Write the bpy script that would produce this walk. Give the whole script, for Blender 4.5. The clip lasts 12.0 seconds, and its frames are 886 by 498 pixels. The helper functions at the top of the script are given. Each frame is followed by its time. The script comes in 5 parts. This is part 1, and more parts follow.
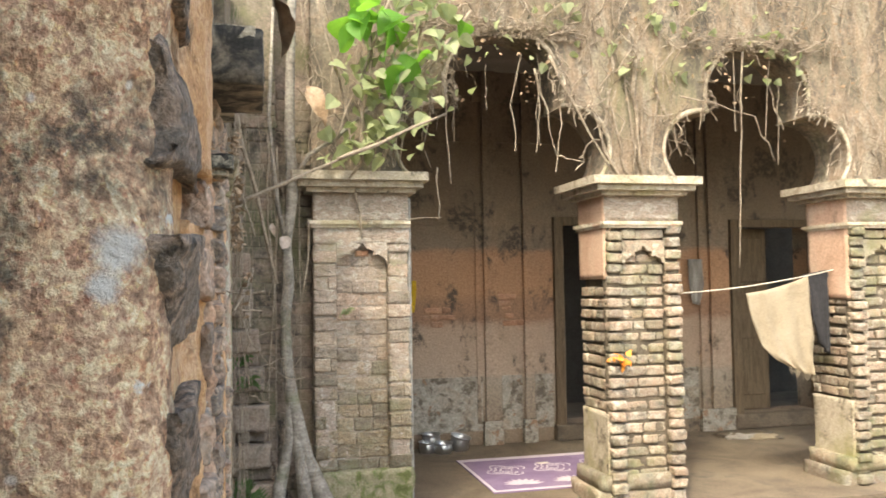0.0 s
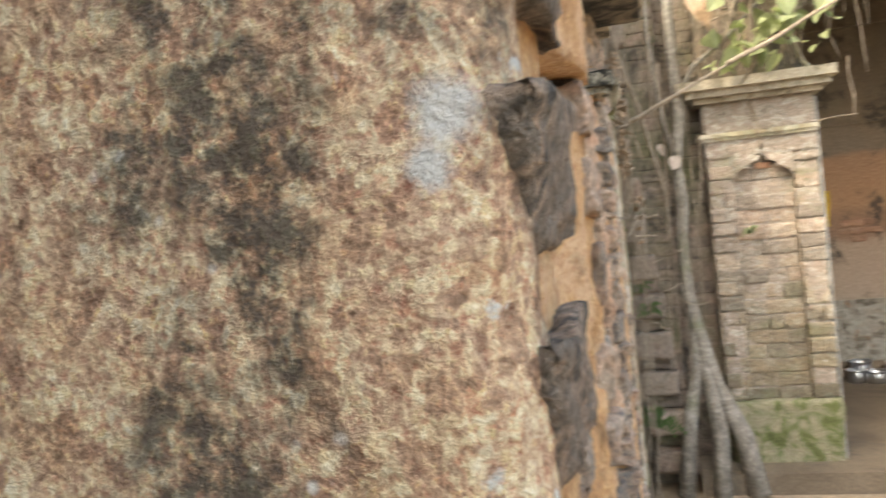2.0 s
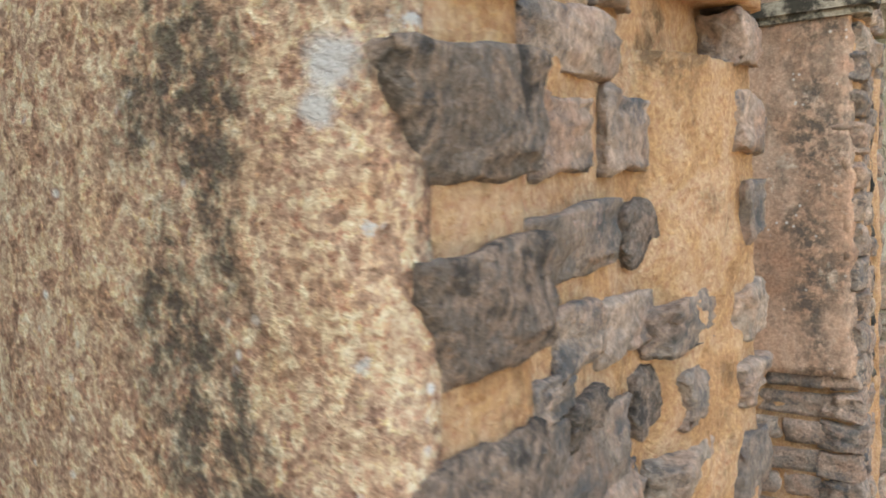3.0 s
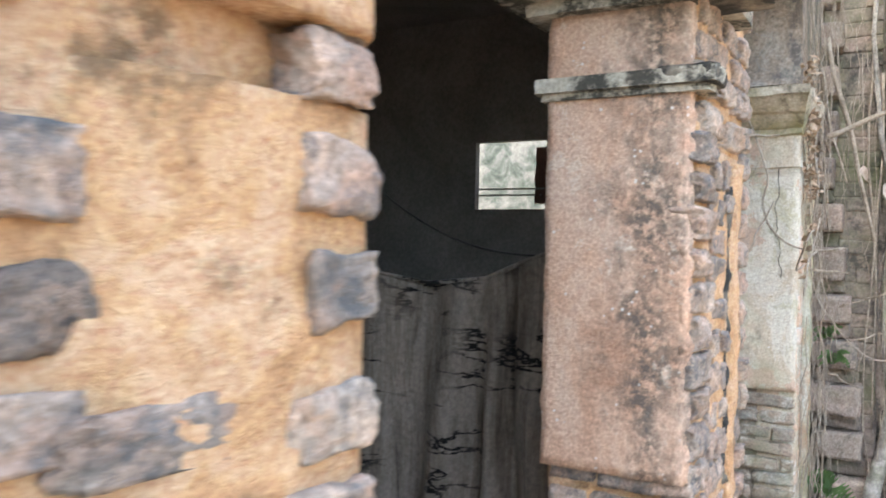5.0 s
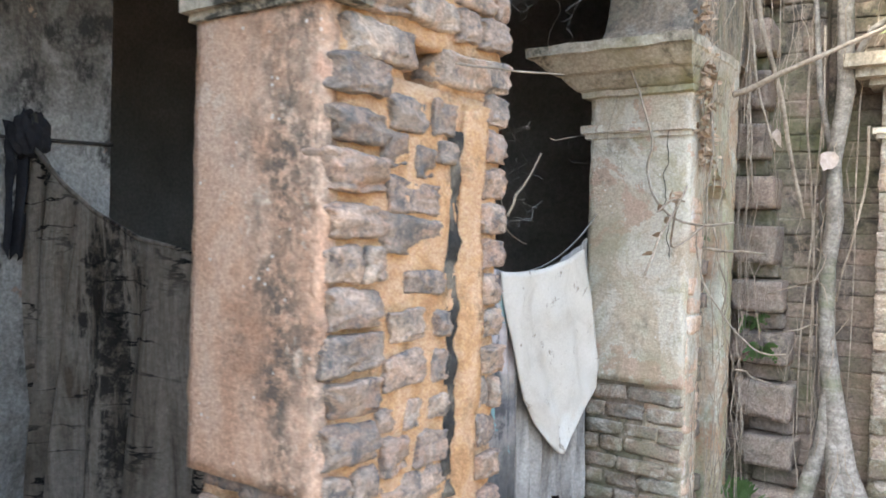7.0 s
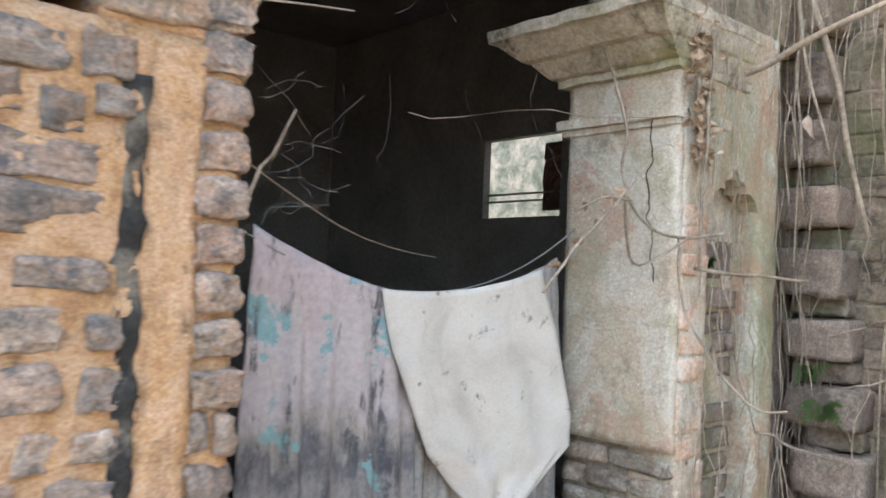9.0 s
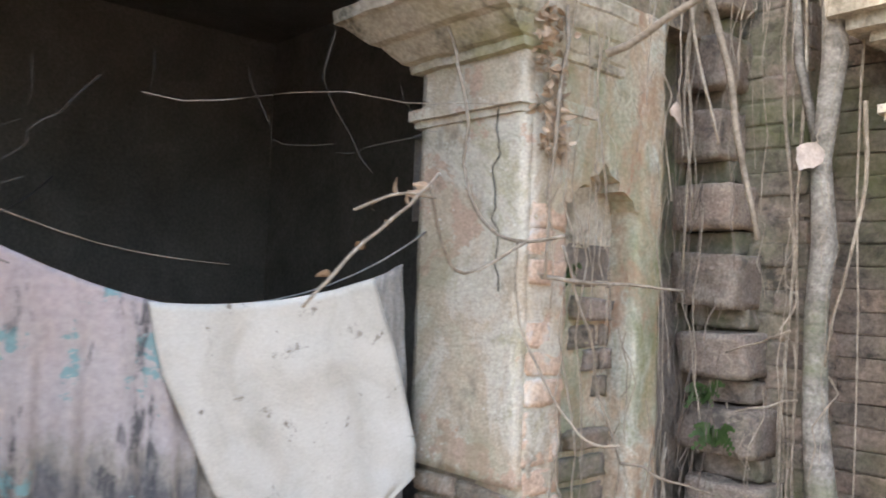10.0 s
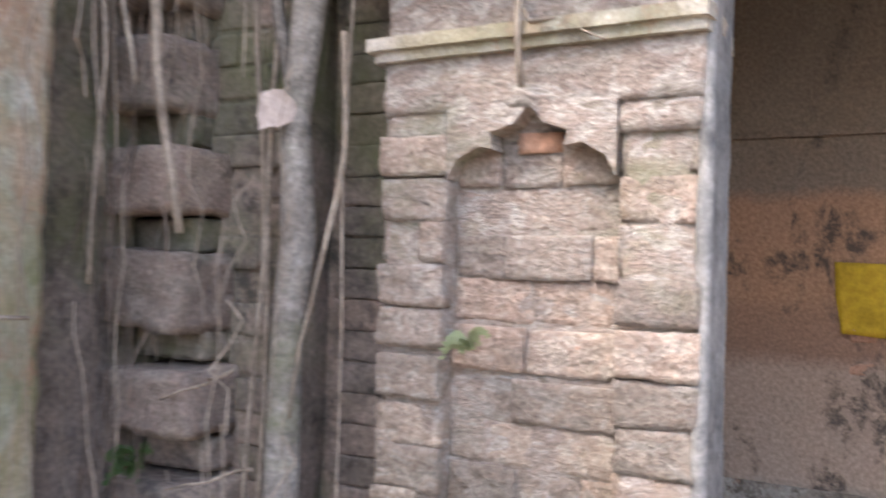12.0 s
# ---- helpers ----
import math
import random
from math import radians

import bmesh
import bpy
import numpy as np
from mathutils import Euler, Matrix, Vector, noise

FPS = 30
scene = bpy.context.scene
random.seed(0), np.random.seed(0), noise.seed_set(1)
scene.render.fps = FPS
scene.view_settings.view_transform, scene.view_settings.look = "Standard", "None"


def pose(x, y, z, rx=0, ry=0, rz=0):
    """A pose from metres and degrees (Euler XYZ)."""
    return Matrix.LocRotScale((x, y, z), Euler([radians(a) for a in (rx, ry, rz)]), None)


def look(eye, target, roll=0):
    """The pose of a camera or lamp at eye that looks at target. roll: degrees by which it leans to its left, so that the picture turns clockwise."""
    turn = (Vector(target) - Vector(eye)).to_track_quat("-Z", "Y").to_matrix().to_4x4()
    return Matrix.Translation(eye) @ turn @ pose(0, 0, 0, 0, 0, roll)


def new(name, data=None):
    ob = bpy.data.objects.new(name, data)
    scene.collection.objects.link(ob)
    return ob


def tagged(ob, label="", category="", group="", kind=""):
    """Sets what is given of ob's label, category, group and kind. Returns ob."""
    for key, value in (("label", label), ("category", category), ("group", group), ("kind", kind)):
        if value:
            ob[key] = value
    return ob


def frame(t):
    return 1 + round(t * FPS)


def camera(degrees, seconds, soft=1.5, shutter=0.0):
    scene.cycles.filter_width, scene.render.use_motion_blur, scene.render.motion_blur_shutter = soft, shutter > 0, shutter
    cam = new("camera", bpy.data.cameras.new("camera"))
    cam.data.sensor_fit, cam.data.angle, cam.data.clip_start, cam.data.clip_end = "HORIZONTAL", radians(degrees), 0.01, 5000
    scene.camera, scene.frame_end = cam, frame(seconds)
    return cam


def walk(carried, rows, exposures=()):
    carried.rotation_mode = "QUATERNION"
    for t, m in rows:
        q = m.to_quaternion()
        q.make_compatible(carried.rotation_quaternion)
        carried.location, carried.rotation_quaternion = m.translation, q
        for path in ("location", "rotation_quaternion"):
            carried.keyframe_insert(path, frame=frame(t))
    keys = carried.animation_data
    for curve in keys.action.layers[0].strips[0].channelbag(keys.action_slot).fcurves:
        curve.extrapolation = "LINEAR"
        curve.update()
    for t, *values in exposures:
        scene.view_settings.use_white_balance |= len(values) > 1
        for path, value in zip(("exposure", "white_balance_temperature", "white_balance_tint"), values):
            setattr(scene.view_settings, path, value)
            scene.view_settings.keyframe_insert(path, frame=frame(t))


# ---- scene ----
cam = camera(57.8, 12.0, soft=1.7, shutter=0.4)
PATH = [
    (0, (0.108, -0.341, 1.532), (0.573, 1.602, 1.62), -0.9),
    (0.5, (0.139, -0.346, 1.527), (0.465, 1.625, 1.622), -1.4),
    (1, (0.146, -0.325, 1.513), (0.264, 1.671, 1.561), -3.0),
    (1.5, (0.12, -0.258, 1.506), (-0.059, 1.734, 1.516), -4.8),
    (2, (0.106, -0.211, 1.514), (-0.384, 1.728, 1.48), -5.6),
    (2.5, (0.146, -0.198, 1.509), (-0.741, 1.594, 1.483), -4.3),
    (3, (0.233, -0.204, 1.507), (-0.861, 1.461, 1.335), -3.0),
    (3.5, (0.295, -0.19, 1.475), (-0.842, 1.452, 1.373), -1.9),
    (3.7, (0.312, -0.187, 1.469), (-0.782, 1.484, 1.366), -2.1),
    (5.5, (0.557, 0.327, 1.505), (-0.456, 2.051, 1.514), 1.4),
    (6, (0.739, 0.512, 1.499), (-0.348, 2.19, 1.472), 1.6),
    (6.5, (0.832, 0.711, 1.487), (-0.265, 2.382, 1.434), 1.6),
    (8.5, (1.262, 1.544, 1.344), (-0.177, 2.931, 1.402), 2.2),
    (9, (1.233, 1.812, 1.367), (-0.25, 3.152, 1.439), 2.3),
    (9.5, (1.23, 2.072, 1.388), (-0.259, 3.405, 1.464), 2.5),
    (10, (1.341, 2.356, 1.399), (-0.151, 3.685, 1.481), 2.2),
    (10.5, (1.314, 2.627, 1.412), (-0.069, 4.068, 1.522), 2.2),
    (11, (1.278, 2.886, 1.446), (0.055, 4.463, 1.578), 2.2),
    (11.5, (1.258, 3.157, 1.453), (0.22, 4.861, 1.596), 2.1),
    (12, (1.345, 3.442, 1.499), (0.418, 5.214, 1.55), 1.8),
]
walk(cam, [(t, look(eye, target, roll)) for t, eye, target, roll in PATH],
     exposures=[(0, 2.35, 7600, 3), (1.5, 2.52, 8100, 4), (3.0, 2.63, 8100, 4), (3.7, 2.6, 7700, 5), (5.4, 3.43, 6500, 4), (6.5, 3.3, 6600, 4), (8.5, 2.87, 6750, 4), (9.5, 3.0, 6850, 6), (10.2, 3.0, 6850, 8),
                (11, 2.85, 6800, 10), (12, 2.6, 6400, 15)])

# ---- world, sun, exposure ----
world = bpy.data.worlds.new("sky")
scene.world = world
world.use_nodes = True
wn = world.node_tree
sky = wn.nodes.new("ShaderNodeTexSky")
sky.sky_type = "NISHITA"
sky.sun_disc = False
SUN_ELEV, SUN_AZ = 52.0, 214.0          # azimuth clockwise from +y
sky.sun_elevation, sky.sun_rotation = radians(SUN_ELEV), radians(SUN_AZ)
sky.air_density, sky.dust_density = 1.0, 4.0
back = wn.nodes["Background"]
back.inputs["Strength"].default_value = 0.15
wn.links.new(sky.outputs[0], back.inputs[0])
sun = new("sun", bpy.data.lights.new("sun", "SUN"))
sun.data.energy, sun.data.angle, sun.data.color = 0.6, radians(3), (1.0, 0.95, 0.88)
sd = Vector((math.sin(radians(SUN_AZ)) * math.cos(radians(SUN_ELEV)),
             math.cos(radians(SUN_AZ)) * math.cos(radians(SUN_ELEV)), math.sin(radians(SUN_ELEV))))
sun.matrix_world = look(sd * 20, (0, 0, 0))


# ---- materials ----
def weathered(name, ramp, scale=3.0, grain=70.0, grain_mix=0.35, bump=0.5, pit=0.0, rough=0.92,
              stain=None, stain_scale=1.6, stain_at=(0.52, 0.62), stretch=(1, 1, 1), specks=None, vary=0.0, dist=0.006,
              moss=None, crust=None, streaky=False, band=None, splashes=(), bands=None, wobble=0.06, flakes=None, hold=0.8):
    """Old masonry: a ramp over a broken noise, fine grain, soot or lichen stains, pale specks, pits."""
    m = bpy.data.materials.new(name)
    m.use_nodes = True
    t = m.node_tree
    N, L = t.nodes.new, t.links.new
    bsdf = t.nodes["Principled BSDF"]
    bsdf.inputs["Roughness"].default_value = rough
    bsdf.inputs["Specular IOR Level"].default_value = 0.25
    geo = N("ShaderNodeNewGeometry")
    mp = N("ShaderNodeMapping")
    mp.inputs["Scale"].default_value = stretch
    L(geo.outputs["Position"], mp.inputs[0])

    def tex(s, detail=6, r=0.6, warp=0.0, src=mp):
        n = N("ShaderNodeTexNoise")
        n.inputs["Scale"].default_value, n.inputs["Detail"].default_value = s, detail
        n.inputs["Roughness"].default_value, n.inputs["Distortion"].default_value = r, warp
        L(src.outputs[0], n.inputs["Vector"])
        return n.outputs["Fac"]

    def ramp_of(fac, stops):
        r = N("ShaderNodeValToRGB")
        while len(r.color_ramp.elements) < len(stops):
            r.color_ramp.elements.new(0.5)
        for e, (p, c) in zip(r.color_ramp.elements, stops):
            e.position, e.color = p, (*c, 1) if len(c) == 3 else c
        L(fac, r.inputs[0])
        return r.outputs[0]

    def mixed(fac, a, b, kind="MIX"):
        x = N("ShaderNodeMix")
        x.data_type, x.blend_type = "RGBA", kind
        for sock, v in ((x.inputs[0], fac), (x.inputs[6], a), (x.inputs[7], b)):
            if isinstance(v, (int, float)):
                sock.default_value = v
            elif isinstance(v, tuple):
                sock.default_value = (*v, 1)
            else:
                L(v, sock)
        return x.outputs[2]

    g = (lambda v: (v, v, v))
    col = ramp_of(tex(scale, 8, 0.62, 0.6), [(0.3 + 0.4 * i / max(1, len(ramp) - 1), c) for i, c in enumerate(ramp)])
    if bands:                                       # colour bands by height with uneven edges: paint, brick, moss, soot, painted shade
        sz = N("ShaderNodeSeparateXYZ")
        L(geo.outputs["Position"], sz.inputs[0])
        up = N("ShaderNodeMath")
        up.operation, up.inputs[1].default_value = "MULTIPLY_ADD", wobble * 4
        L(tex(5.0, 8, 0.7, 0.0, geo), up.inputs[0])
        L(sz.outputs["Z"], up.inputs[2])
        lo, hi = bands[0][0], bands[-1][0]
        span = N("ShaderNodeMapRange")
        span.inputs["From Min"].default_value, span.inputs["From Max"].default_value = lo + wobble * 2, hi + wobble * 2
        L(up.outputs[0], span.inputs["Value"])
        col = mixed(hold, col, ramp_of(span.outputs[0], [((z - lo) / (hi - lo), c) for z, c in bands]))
    if flakes:                                      # patches where a coat has flaked off, hard-edged
        fc, fs, fa = flakes
        col = mixed(ramp_of(tex(fs, 9, 0.7, 0.3, geo), [(fa, g(0)), (fa + 0.012, g(0.9))]), col, fc)
    fine = tex(grain, 5, 0.7, 0.0, mp if streaky else geo)
    col = mixed(grain_mix, col, ramp_of(fine, [(0.3, g(0.12)), (0.5, g(0.5)), (0.72, g(0.95))]), "OVERLAY")
    if crust:
        for s, amt in ((crust, 0.6), (crust * 2.3, 0.5)):
            v = N("ShaderNodeTexVoronoi")
            v.inputs["Scale"].default_value = s
            wob = N("ShaderNodeMix")
            wob.data_type = "VECTOR"
            wob.inputs[0].default_value = 0.8 / s
            wn_ = N("ShaderNodeTexNoise")
            wn_.inputs["Scale"].default_value = s * 1.5
            L(mp.outputs[0], wn_.inputs["Vector"])
            L(mp.outputs[0], wob.inputs[4])
            L(wn_.outputs["Color"], wob.inputs[5])
            L(wob.outputs[1], v.inputs["Vector"])
            col = mixed(amt, col, ramp_of(v.outputs["Color"], [(0.15, g(0.2)), (0.5, g(0.5)), (0.85, (0.82, 0.78, 0.74))]), "OVERLAY")
    if vary:
        oi = N("ShaderNodeObjectInfo")
        col = mixed(vary, col, ramp_of(oi.outputs["Random"], [(0.0, (0.20, 0.20, 0.20)), (0.35, (0.5, 0.5, 0.5)), (0.6, (0.59, 0.50, 0.45)), (1.0, (0.70, 0.69, 0.66))]), "OVERLAY")
    if moss:
        mc, ma, mb = moss
        col = mixed(ramp_of(tex(2.2, 8, 0.66), [(ma, g(0)), (mb, g(0.85))]), col, mc)
    if stain:
        src = tex(stain_scale, 9, 0.68, 0.4)
        if band:                                    # a streak run down the face where water drips
            sx = N("ShaderNodeSeparateXYZ")
            L(geo.outputs["Position"], sx.inputs[0])
            off = N("ShaderNodeMath")
            off.operation, off.inputs[1].default_value = "SUBTRACT", band[0]
            L(sx.outputs["X"], off.inputs[0])
            ab = N("ShaderNodeMath")
            ab.operation = "ABSOLUTE"
            L(off.outputs[0], ab.inputs[0])
            ad = N("ShaderNodeMath")
            ad.operation, ad.inputs[1].default_value = "MULTIPLY_ADD", -band[1]
            L(ab.outputs[0], ad.inputs[0])
            plus = N("ShaderNodeMath")
            plus.operation, plus.inputs[1].default_value = "ADD", band[2]
            L(src, plus.inputs[0])
            L(plus.outputs[0], ad.inputs[2])
            src = ad.outputs[0]
        blotch = ramp_of(src, [(stain_at[0], g(0)), (stain_at[1], g(0.9))])
        broken = ramp_of(tex(grain * 0.3, 6, 0.75, 0.0, geo), [(0.40, g(0)), (0.54, g(1))])
        col = mixed(mixed(1.0, blotch, broken, "MULTIPLY"), col, stain)
    if specks:
        v = N("ShaderNodeTexVoronoi")
        v.inputs["Scale"].default_value = specks[1]
        L(geo.outputs["Position"], v.inputs["Vector"])
        dots = ramp_of(v.outputs["Distance"], [(0.10, g(1)), (0.2, g(0))])
        some = ramp_of(tex(specks[1] * 0.35, 3), [(0.56, g(0)), (0.62, g(1))])
        col = mixed(mixed(1.0, dots, some, "MULTIPLY"), col, specks[0])
    for sx_, sz_, sr_ in splashes:                  # spatters of limewash
        wob = N("ShaderNodeMix")
        wob.data_type = "VECTOR"
        wob.inputs[0].default_value = 0.014
        nz = N("ShaderNodeTexNoise")
        nz.inputs["Scale"].default_value, nz.inputs["Detail"].default_value, nz.inputs["Roughness"].default_value = 160, 5, 0.75
        L(geo.outputs["Position"], nz.inputs["Vector"])
        L(geo.outputs["Position"], wob.inputs[4])
        L(nz.outputs["Color"], wob.inputs[5])
        sq = N("ShaderNodeMapping")
        sq.inputs["Scale"].default_value = (1, 0, 0.9)
        L(wob.outputs[1], sq.inputs[0])
        dst = N("ShaderNodeVectorMath")
        dst.operation = "DISTANCE"
        dst.inputs[1].default_value = (sx_ * 0.986 + 0.007, 0, (sz_ * 0.986 + 0.007) * 0.9)
        L(sq.outputs[0], dst.inputs[0])
        far = N("ShaderNodeMapRange")
        far.inputs["From Min"].default_value, far.inputs["From Max"].default_value = sr_ * 1.5, sr_ * 0.6
        L(dst.outputs["Value"], far.inputs["Value"])
        col = mixed(far.outputs[0], col, (0.62, 0.61, 0.585))
    L(col, bsdf.inputs["Base Color"])
    h = N("ShaderNodeMath")
    h.operation = "MULTIPLY_ADD"
    h.inputs[1].default_value = 0.4
    L(fine, h.inputs[0])
    L(tex(grain * 0.22, 7, 0.65, 0.0, mp if streaky else geo), h.inputs[2])
    height = h.outputs[0]
    if pit:
        v = N("ShaderNodeTexVoronoi")
        v.inputs["Scale"].default_value = pit
        L(mp.outputs[0], v.inputs["Vector"])
        p = N("ShaderNodeMath")
        p.operation = "MULTIPLY_ADD"
        p.inputs[1].default_value = 0.9
        L(ramp_of(v.outputs["Distance"], [(0.05, g(0)), (0.35, g(1))]), p.inputs[0])
        L(height, p.inputs[2])
        height = p.outputs[0]
    b = N("ShaderNodeBump")
    b.inputs["Strength"].default_value, b.inputs["Distance"].default_value = bump, dist
    L(height, b.inputs["Height"])
    L(b.outputs[0], bsdf.inputs["Normal"])
    return m


def plain(name, c, rough=0.7, metal=0.0, grain=40.0, amount=0.3):
    m = weathered(name, [tuple(v * 0.8 for v in c), c, tuple(min(1, v * 1.15) for v in c)], 6, grain, amount, 0.25, rough=rough)
    m.node_tree.nodes["Principled BSDF"].inputs["Metallic"].default_value = metal
    return m


M_PINK = weathered("pink_lime_plaster", [(0.43, 0.25, 0.165), (0.54, 0.345, 0.24), (0.57, 0.41, 0.31), (0.50, 0.30, 0.21)], 6, 120, 0.45, 0.8,
                   stain=(0.10, 0.088, 0.075), stain_scale=9, stain_at=(0.40, 0.64), specks=((0.66, 0.63, 0.58), 45), stretch=(1, 1, 0.6), band=(-0.075, 1.7, 0.12), dist=0.009,
                   flakes=((0.60, 0.47, 0.37), 9, 0.60))
M_PINKSIDE = weathered("pink_wall_plaster", [(0.40, 0.26, 0.19), (0.50, 0.34, 0.26), (0.52, 0.40, 0.32)], 4, 80, 0.4, 0.6,
                       stain=(0.14, 0.11, 0.09), stain_scale=3, stain_at=(0.54, 0.64), stretch=(1, 1, 0.5))
M_PINKBRICK = weathered("salmon_brick", [(0.33, 0.24, 0.18), (0.46, 0.35, 0.27), (0.54, 0.45, 0.37)], 9, 90, 0.5, 0.8, vary=0.5,
                        stain=(0.55, 0.53, 0.50), stain_scale=9, stain_at=(0.55, 0.65))
M_NEAR = weathered("pitted_orange_plaster", [(0.48, 0.325, 0.20), (0.58, 0.405, 0.265), (0.63, 0.47, 0.335), (0.57, 0.395, 0.265), (0.52, 0.365, 0.24)], 18, 260, 0.8, 1.0, crust=165,
                   stain=(0.095, 0.085, 0.072), stain_scale=13, stain_at=(0.45, 0.56), specks=((0.74, 0.72, 0.68), 70), stretch=(1, 1, 0.75), dist=0.010, band=(0.004, 2.3, 0.075), moss=((0.30, 0.25, 0.155), 0.56, 0.72),
                   splashes=((0.056, 1.548, 0.0075), (0.051, 1.533, 0.005), (0.064, 1.492, 0.0018), (0.073, 1.562, 0.0018), (0.060, 1.445, 0.0022)))
M_MORTAR = weathered("orange_clay_mortar", [(0.45, 0.245, 0.125), (0.61, 0.36, 0.185), (0.67, 0.44, 0.275), (0.57, 0.315, 0.165)], 13, 170, 0.5, 1.0, dist=0.014,
                     stain=(0.20, 0.125, 0.07), stain_scale=9, stain_at=(0.55, 0.66))
M_BRICK = weathered("weathered_brick", [(0.22, 0.185, 0.16), (0.41, 0.295, 0.23), (0.31, 0.26, 0.22), (0.49, 0.38, 0.305), (0.37, 0.265, 0.21)], 12, 140, 0.55, 1.0, vary=0.55, dist=0.012,
                    stain=(0.10, 0.105, 0.11), stain_scale=14, stain_at=(0.48, 0.62))
M_DARKBRICK = weathered("overburnt_grey_brick", [(0.09, 0.077, 0.066), (0.23, 0.187, 0.155), (0.15, 0.132, 0.117), (0.31, 0.235, 0.185), (0.17, 0.147, 0.128), (0.27, 0.225, 0.19)], 26, 200, 0.7, 1.0, vary=0.25, dist=0.012,
                        stain=(0.05, 0.047, 0.045), stain_scale=26, stain_at=(0.52, 0.60), specks=((0.36, 0.31, 0.27), 130))
M_TOOTH = weathered("plastered_tooth_brick", [(0.15, 0.123, 0.10), (0.28, 0.232, 0.19), (0.23, 0.178, 0.148), (0.34, 0.285, 0.235)], 9, 110, 0.55, 0.9, vary=0.3, moss=((0.13, 0.14, 0.07), 0.54, 0.72), stain=(0.10, 0.085, 0.075), stain_scale=7, dist=0.01)
M_LIMEBRICK = weathered("sunlit_lime_washed_brick", [(0.20, 0.165, 0.135), (0.37, 0.32, 0.275), (0.31, 0.23, 0.185), (0.46, 0.42, 0.375), (0.27, 0.235, 0.19)], 14, 85, 0.55, 1.0, vary=0.55, dist=0.024, stretch=(1, 1, 1.6),
                        moss=((0.20, 0.21, 0.11), 0.56, 0.78), stain=(0.20, 0.165, 0.135), stain_scale=9, stain_at=(0.54, 0.66), flakes=((0.43, 0.265, 0.195), 5, 0.655),
                        bands=[(0.2, (0.06, 0.085, 0.025)), (0.65, (0.12, 0.135, 0.06)), (1.0, (0.29, 0.26, 0.20)), (1.4, (0.38, 0.33, 0.28)), (2.0, (0.40, 0.35, 0.30))], wobble=0.16, hold=0.42)
M_PALEBRICK = weathered("lime_washed_brick", [(0.17, 0.15, 0.122), (0.32, 0.285, 0.235), (0.27, 0.21, 0.165), (0.42, 0.385, 0.33), (0.23, 0.20, 0.155)], 8, 110, 0.5, 1.0, vary=0.4, dist=0.014,
                        moss=((0.15, 0.165, 0.08), 0.49, 0.70), stain=(0.11, 0.105, 0.09), stain_scale=7, stain_at=(0.52, 0.66))
M_CORNER = weathered("damp_mossy_brick", [(0.13, 0.108, 0.088), (0.21, 0.172, 0.145), (0.29, 0.235, 0.20)], 8, 70, 0.5, 0.8, vary=0.4,
                     moss=((0.10, 0.115, 0.05), 0.46, 0.66), stain=(0.05, 0.046, 0.04), stain_scale=5)
M_PALE = weathered("grey_cream_plaster", [(0.31, 0.265, 0.185), (0.48, 0.43, 0.335), (0.45, 0.37, 0.28), (0.55, 0.51, 0.435), (0.40, 0.355, 0.25), (0.50, 0.44, 0.35)], 4, 130, 0.35, 0.9, stretch=(1, 1, 0.7), dist=0.01,
                   moss=((0.25, 0.25, 0.15), 0.50, 0.70), stain=(0.20, 0.17, 0.13), stain_scale=5, stain_at=(0.54, 0.66), specks=((0.7, 0.68, 0.62), 40), flakes=((0.46, 0.33, 0.25), 3.6, 0.56))
M_CAP = weathered("blackened_cornice_plaster", [(0.34, 0.30, 0.23), (0.50, 0.46, 0.38)], 7, 80, 0.45, 0.6, stain=(0.025, 0.025, 0.022), stain_scale=5,
                  stain_at=(0.44, 0.50), stretch=(1, 1, 2.0))
# paint and brick bands, darker at the foot and darkest near the top
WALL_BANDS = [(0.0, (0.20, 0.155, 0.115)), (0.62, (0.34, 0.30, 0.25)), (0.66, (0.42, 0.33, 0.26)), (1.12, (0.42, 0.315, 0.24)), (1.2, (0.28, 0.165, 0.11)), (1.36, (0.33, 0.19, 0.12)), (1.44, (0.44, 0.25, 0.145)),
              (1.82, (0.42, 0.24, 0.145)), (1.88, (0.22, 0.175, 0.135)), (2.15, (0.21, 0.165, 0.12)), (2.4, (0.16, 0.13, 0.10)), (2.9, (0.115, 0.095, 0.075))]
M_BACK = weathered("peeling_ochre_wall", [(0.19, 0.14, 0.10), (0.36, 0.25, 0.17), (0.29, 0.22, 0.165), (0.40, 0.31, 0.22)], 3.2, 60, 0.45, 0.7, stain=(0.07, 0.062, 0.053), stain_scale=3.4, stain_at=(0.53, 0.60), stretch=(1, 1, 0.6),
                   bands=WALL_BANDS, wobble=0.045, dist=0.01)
M_DADO = weathered("peeling_grey_dado", [(0.22, 0.19, 0.15), (0.36, 0.34, 0.30), (0.28, 0.23, 0.18)], 5, 60, 0.5, 0.7, stain=(0.12, 0.10, 0.08), stain_scale=8, stain_at=(0.50, 0.56), flakes=((0.27, 0.17, 0.115), 6, 0.585))
